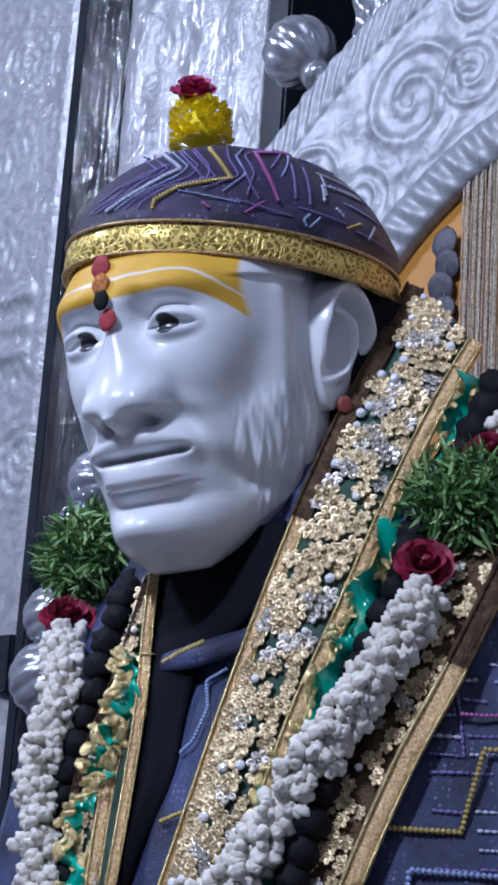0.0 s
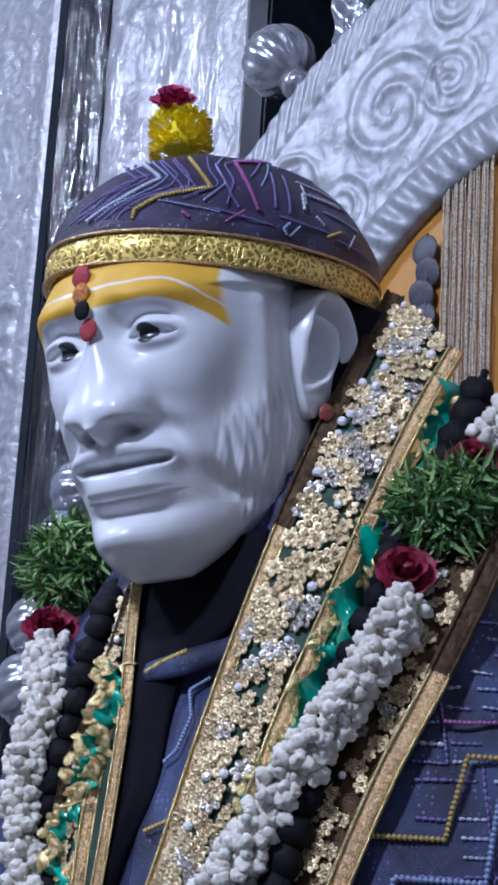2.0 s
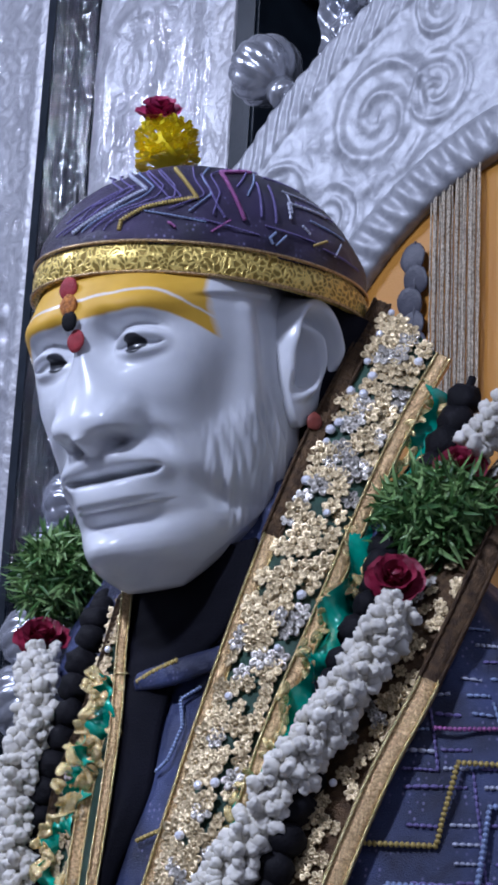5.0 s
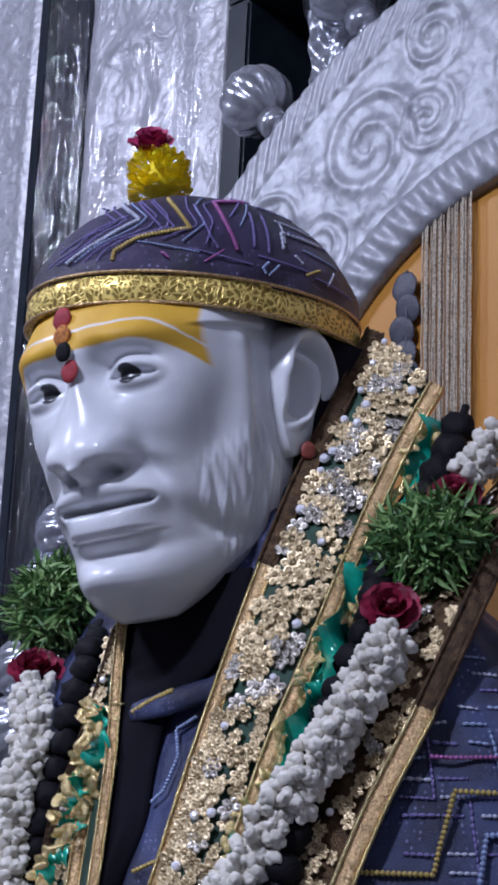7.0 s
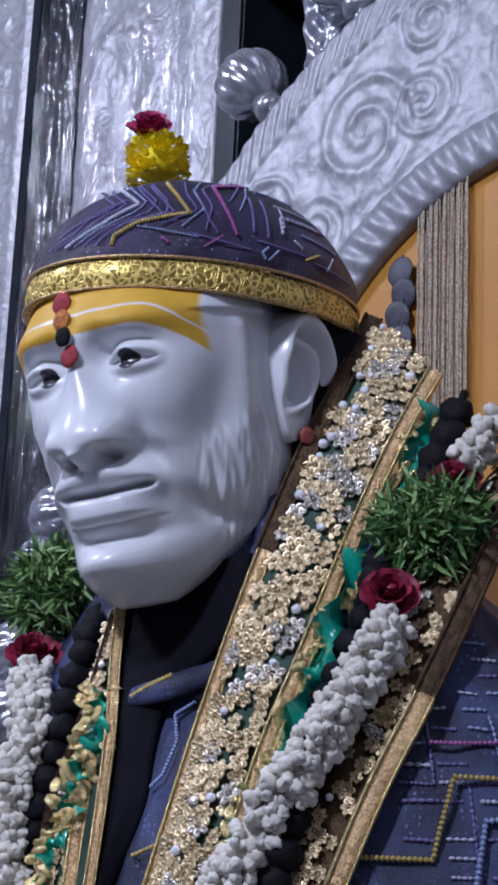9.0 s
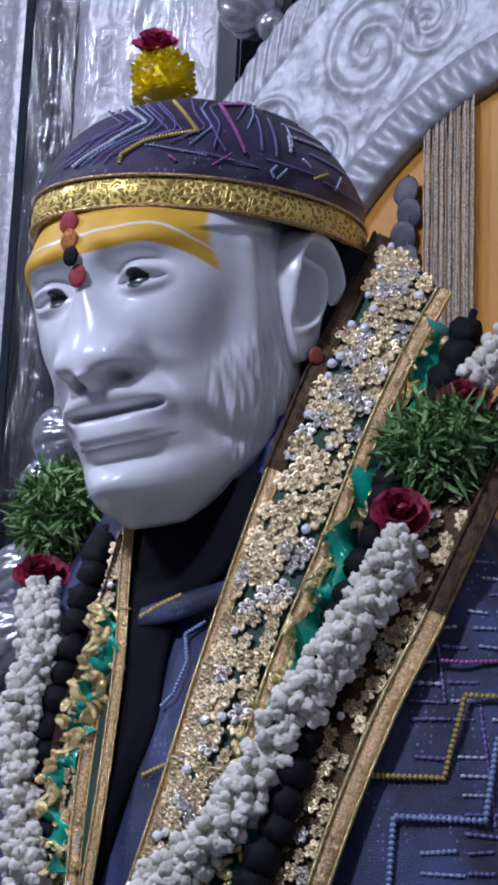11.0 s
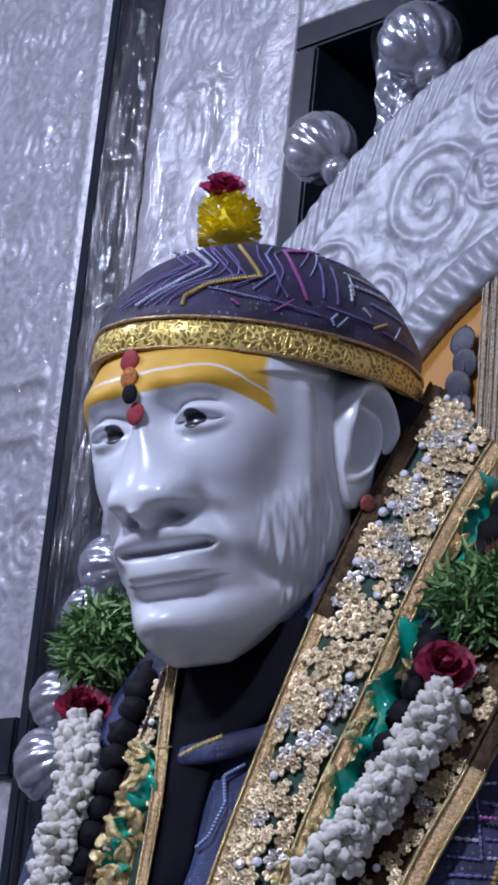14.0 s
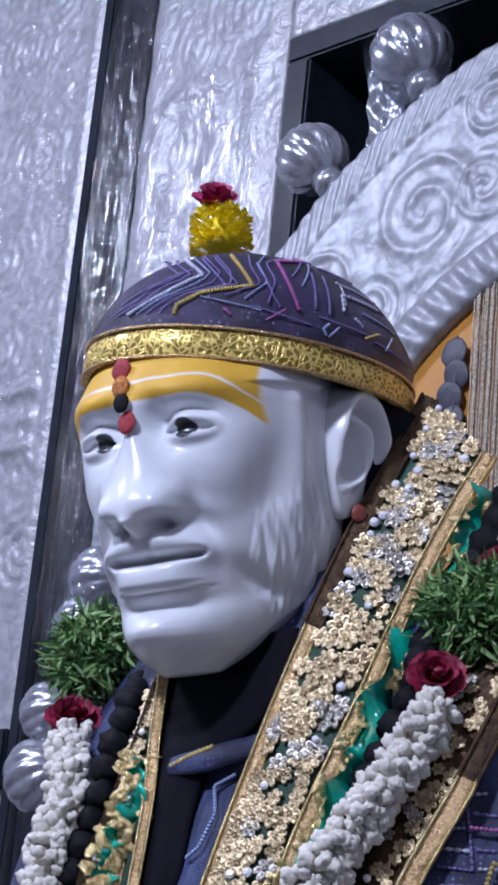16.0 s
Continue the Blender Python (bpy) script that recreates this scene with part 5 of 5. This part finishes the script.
def resampled(path, count):
    p = [Vector(q) for q in path]
    out = []
    for i in range(count):
        u = i / (count - 1) * (len(p) - 1)
        k = min(int(u), len(p) - 2)
        out.append(p[k].lerp(p[k + 1], u - k))
    return out


# thin zigzag rows between and beside the bright ones
for first, second, rows in ((CAP_WHITE, CAP_GOLD, ((-0.55, "violet", 0.0013), (-0.28, "violet", 0.0013), (0.22, "blue", 0.0012), (0.45, "violet", 0.0013), (0.70, "violet", 0.0013))),
                            (CAP_GOLD, CAP_PINK, ((0.25, "violet", 0.0013), (0.45, "blue", 0.0013), (0.68, "violet", 0.0013)))):
    a, b = resampled(first, 14), resampled(second, 14)
    if second is CAP_PINK:
        a = resampled(CAP_GOLD[2:], 14)
    for share, colour, size in rows:
        stitch(cap_ob, on_cap([p.lerp(q, share) for p, q in zip(a, b)]), THREAD[colour], 0.8 * size, 0.0036)
for phi0, phi1, t0, t1, colour, size in ((62, 70, 0.40, 0.62, "violet", 0.0014), (66, 74, 0.34, 0.60, "blue", 0.0013), (80, 104, 0.60, 0.56, "violet", 0.0014), (84, 108, 0.46, 0.42, "white", 0.0014), (84, 86, 0.28, 0.44, "white", 0.0013),
                                         (88, 110, 0.38, 0.35, "violet", 0.0013), (92, 112, 0.27, 0.24, "blue", 0.0014), (72, 92, 0.16, 0.14, "violet", 0.0014), (48, 70, 0.15, 0.10, "violet", 0.0013), (30, 52, 0.18, 0.13, "blue", 0.0012),
                                         (54, 60, 0.08, 0.16, "pink", 0.0014), (68, 84, 0.72, 0.70, "violet", 0.0013), (96, 120, 0.12, 0.10, "violet", 0.0014), (102, 108, 0.10, 0.20, "white", 0.0013), (76, 80, 0.06, 0.13, "blue", 0.0015)):
    stitch(cap_ob, [cap_point(phi0 + (phi1 - phi0) * k / 20, t0 + (t1 - t0) * k / 20) * 1.012 for k in range(21)], THREAD[colour], 0.85 * size, 0.0034)


# ---- flowers on the cap ----
def marigold(at, up, r, h):
    """A barrel of ruffled petals."""
    g = empty("marigold")
    chunks = []
    for k in range(420):
        a, z = rng.uniform(0, 2 * math.pi), rng.uniform(-0.5, 0.5)
        out = Vector((math.cos(a), math.sin(a), 0.25 + z * 0.8)).normalized()
        q = Vector((math.cos(a) * r * 0.85, math.sin(a) * r * 0.85, z * h))
        if rng.random() < 0.25:
            rr = r * math.sqrt(rng.random()) * 0.9
            q, out = Vector((math.cos(a) * rr, math.sin(a) * rr, 0.5 * h)), Vector((math.cos(a) * 0.4, math.sin(a) * 0.4, 1)).normalized()
        side = out.cross(Vector((0, 0, 1))).normalized()
        tip = out.cross(side)
        L, w = rng.uniform(0.006, 0.010), rng.uniform(0.0025, 0.0042)
        v = []
        for u, ww in ((0.0, 0.5), (0.6, 1.0), (1.0, 0.9)):
            c = q + out * (L * u)
            v += [c + side * (w * ww), c + tip * rng.uniform(-0.0015, 0.0015) + out * 0.001, c - side * (w * ww)]
        chunks.append((v, grid_faces(3, 3)))
    v, f = joined(chunks)
    tagged(mesh_object("petals", v, f, MARIGOLD, g, "ruffled yellow petals", smooth=False), kind="stuff")
    mesh_object("heart", *blob_data((r * 0.9, r * 0.9, h * 0.55), 8, 14, 0.2), MARIGOLD, g)
    g.matrix_world = facing(Vector(at), Vector(up).normalized(), 0.3)
    return tagged(g, "yellow marigold standing on the cap", "flower")


marigold((0.010, -0.067, 2.331), (-0.05, -0.10, 1), 0.027, 0.036)
rose_top = rose(None, facing(Vector((0.010, -0.080, 2.366)), Vector((0.4, -0.5, 0.8)).normalized(), 0.2), 0.0255, ROSE_PINK, "")
tagged(rose_top, "deep pink rose resting on the marigold", "flower")


# ---- marks of paste on the forehead, ear studs ----
def dab(name, at, normal, r, mat, label):
    v, f = blob_data((r, r * 1.12, r * 0.35), 8, 18, 0.12, r * 900)
    ob = mesh_object(name, v, f, mat)
    ob.matrix_world = facing(Vector(at), Vector(normal).normalized(), 0.0)
    return tagged(ob, label, "paste mark")


dab("black_mark", (0.0786, -0.2376, 2.0877), (0.15, -0.95, -0.05), 0.0085, BLACK_PASTE, "round black paste mark on the forehead")
dab("red_mark", (0.0815, -0.2309, 2.0710), (0.15, -0.95, -0.05), 0.0095, RED_PASTE, "round red paste mark between the brows")
dab("red_smear", (0.0635, -0.2283, 2.1247), (0.15, -0.95, -0.05), 0.0100, RED_PASTE, "smeared red paste mark on the yellow stripes")
dab("orange_smear", (0.0700, -0.2325, 2.1060), (0.15, -0.95, -0.05), 0.0095, ORANGE_PASTE, "crumbly brown-orange paste smear above the black mark")
dab("ear_stud", (0.1758, -0.0201, 2.0329), (0.9, -0.42, -0.1), 0.0075, BROWN_STUD, "small reddish stud in the ear lobe")


# ---- thread curtain and dark petals in the arch ----
def thread_curtain():
    c = empty("thread_curtain", (0.005, 0.394, 2.43))
    for k in range(26):
        x = -0.036 + 0.072 * k / 25
        pts = [Vector((x + 0.0012 * noise.noise(Vector((k * 3.1, i * 0.6, 0))), 0.002 * math.sin(k * 1.7), -0.42 * i / 24 + 0.06)) for i in range(25)]
        v, f = tube_data(pts, lambda u: 0.0013 + 0.0005 * math.sin(u * 300 + k), 6)
        mesh_object("strand", v, f, STRAND, c)
    return tagged(c, "curtain of beige gold threads hanging in the throne arch", "curtain")


thread_curtain()


def petal_string():
    c = empty("petal_string", (-0.052, 0.392, 2.345))
    for k in range(7):
        v, f = blob_data((0.018, 0.003, 0.019), 10, 20, 0.08, k * 1.3)
        ob = mesh_object("petal", v, f, FLORET, c)
        ob.location = (-0.004 + 0.004 * math.sin(k * 2.0), 0.002 * (k % 2), 0.03 - 0.027 * k)
        ob.rotation_euler = (0.2 * math.sin(k), 0.3 * math.cos(k * 1.7), 0)
    tube("thread", [(0, 0, 0.05), (0, 0, -0.1), (0, 0, -0.21)], 0.0015, FLORET, c, "", 12, 6)
    return tagged(c, "string of dark round petals hanging beside the threads", "garland")


petal_string()


# ---- rows of pale stitches on the robe ----
def around(phi0, phi1, z0, z1, count):
    out = []
    for k in range(count + 1):
        phi, z = phi0 + (phi1 - phi0) * k / count, z0 + (z1 - z0) * k / count
        out.append(on_torso(phi, z, 0.0012 + robe_crease(phi, z)))
    return out


pick = random.Random(21)
for k in range(19):
    z = 1.548 + 0.0155 * k
    for phi in range(44, 88, 7):
        if pick.random() < 0.74:
            run = pick.uniform(4.0, 6.8)
            rise = pick.choice((0, 0, 0.002, -0.002))
            stitch(robe_ob, around(phi, phi + run, z, z + rise, 10), THREAD[pick.choice(("white", "blue", "violet", "violet", "blue"))], pick.uniform(0.0013, 0.0021), pick.choice((0.0045, 0.0058, 0.0075)))
for k in range(12):
    z = 1.60 + 0.0155 * k
    stitch(robe_ob, around(9 + pick.uniform(0, 4), 24, z, z + 0.003, 10), THREAD[pick.choice(("white", "blue", "violet"))], 0.0015, 0.0052)
for phi, z0, z1, colour in ((56, 1.60, 1.70, "violet"), (63, 1.66, 1.76, "blue"), (70, 1.58, 1.66, "violet"), (77, 1.62, 1.74, "blue"), (50, 1.70, 1.80, "violet"), (59, 1.55, 1.60, "blue")):
    stitch(robe_ob, around(phi, phi + 0.5, z0, z1, 16), THREAD[colour], 0.0016, 0.0056)


# ---- carved bracket and wrapping film round the throne ----
def bracket():
    """A small carved silver panel standing between two balls, with a scroll in its face."""
    rows, cols, verts = 60, 34, []
    for i in range(rows):
        for j in range(cols):
            u, v = j / (cols - 1) * 2 - 1, i / (rows - 1) * 2 - 1
            d = math.hypot(u * 0.6, v + 0.4)
            h = 0.008 * (0.5 + 0.5 * math.cos(11 * d + 2 * math.atan2(v + 0.4, u))) + 0.008 * (0.5 + 0.5 * math.cos(12 * math.hypot(u * 0.7, v - 0.5) - 2 * math.atan2(v - 0.5, u)))
            h *= step(1.0, 0.8, abs(u)) * step(1.0, 0.85, abs(v))
            verts.append((u * 0.036, -h, v * 0.075))
    o = len(verts)
    verts += [(-0.036, 0.02, -0.075), (0.036, 0.02, -0.075), (0.036, 0.02, 0.075), (-0.036, 0.02, 0.075)]
    faces = grid_faces(rows, cols) + [(o, o + 3, o + 2, o + 1)]
    for a, b, edge in ((0, 1, list(range(cols))), (2, 3, [(rows - 1) * cols + k for k in range(cols)][::-1]), (1, 2, [i * cols + cols - 1 for i in range(rows)]), (3, 0, [i * cols for i in range(rows)][::-1])):
        faces.append(tuple(edge[::-1]) + (o + a, o + b))
    ob = mesh_object("carved_bracket", verts, faces, SILVER_KNOB)
    ob.matrix_world = pose(-0.235, 0.455, 2.765, 0, -6, 0)
    return tagged(ob, "carved silver bracket standing behind the throne's rim", "bracket")


bracket()


def film_wrap(at, size, seed):
    v, f = blob_data(size, 24, 36, 0.0)
    v = [p * (1 + 0.10 * noise.noise(p.normalized() * 2.2 + Vector((seed, 0, 0))) + 0.05 * noise.noise(p.normalized() * 6 + Vector((0, seed, 0)))) for p in v]
    ob = mesh_object("film_wrap", v, f, FILM)
    ob.location = at
    return tagged(ob, "crinkled clear film wrapped over a silver ball", "film", "film over the balls")


for a_deg, r, s in ((114.5, 0.778, 0.064), (174.5, 0.795, 0.056), (179.1, 0.82, 0.052)):
    a = radians(a_deg)
    film_wrap((0.15 + r * math.cos(a), 0.42, 2.1 + r * math.sin(a)), (s, s * 0.95, s * 1.1), a_deg)
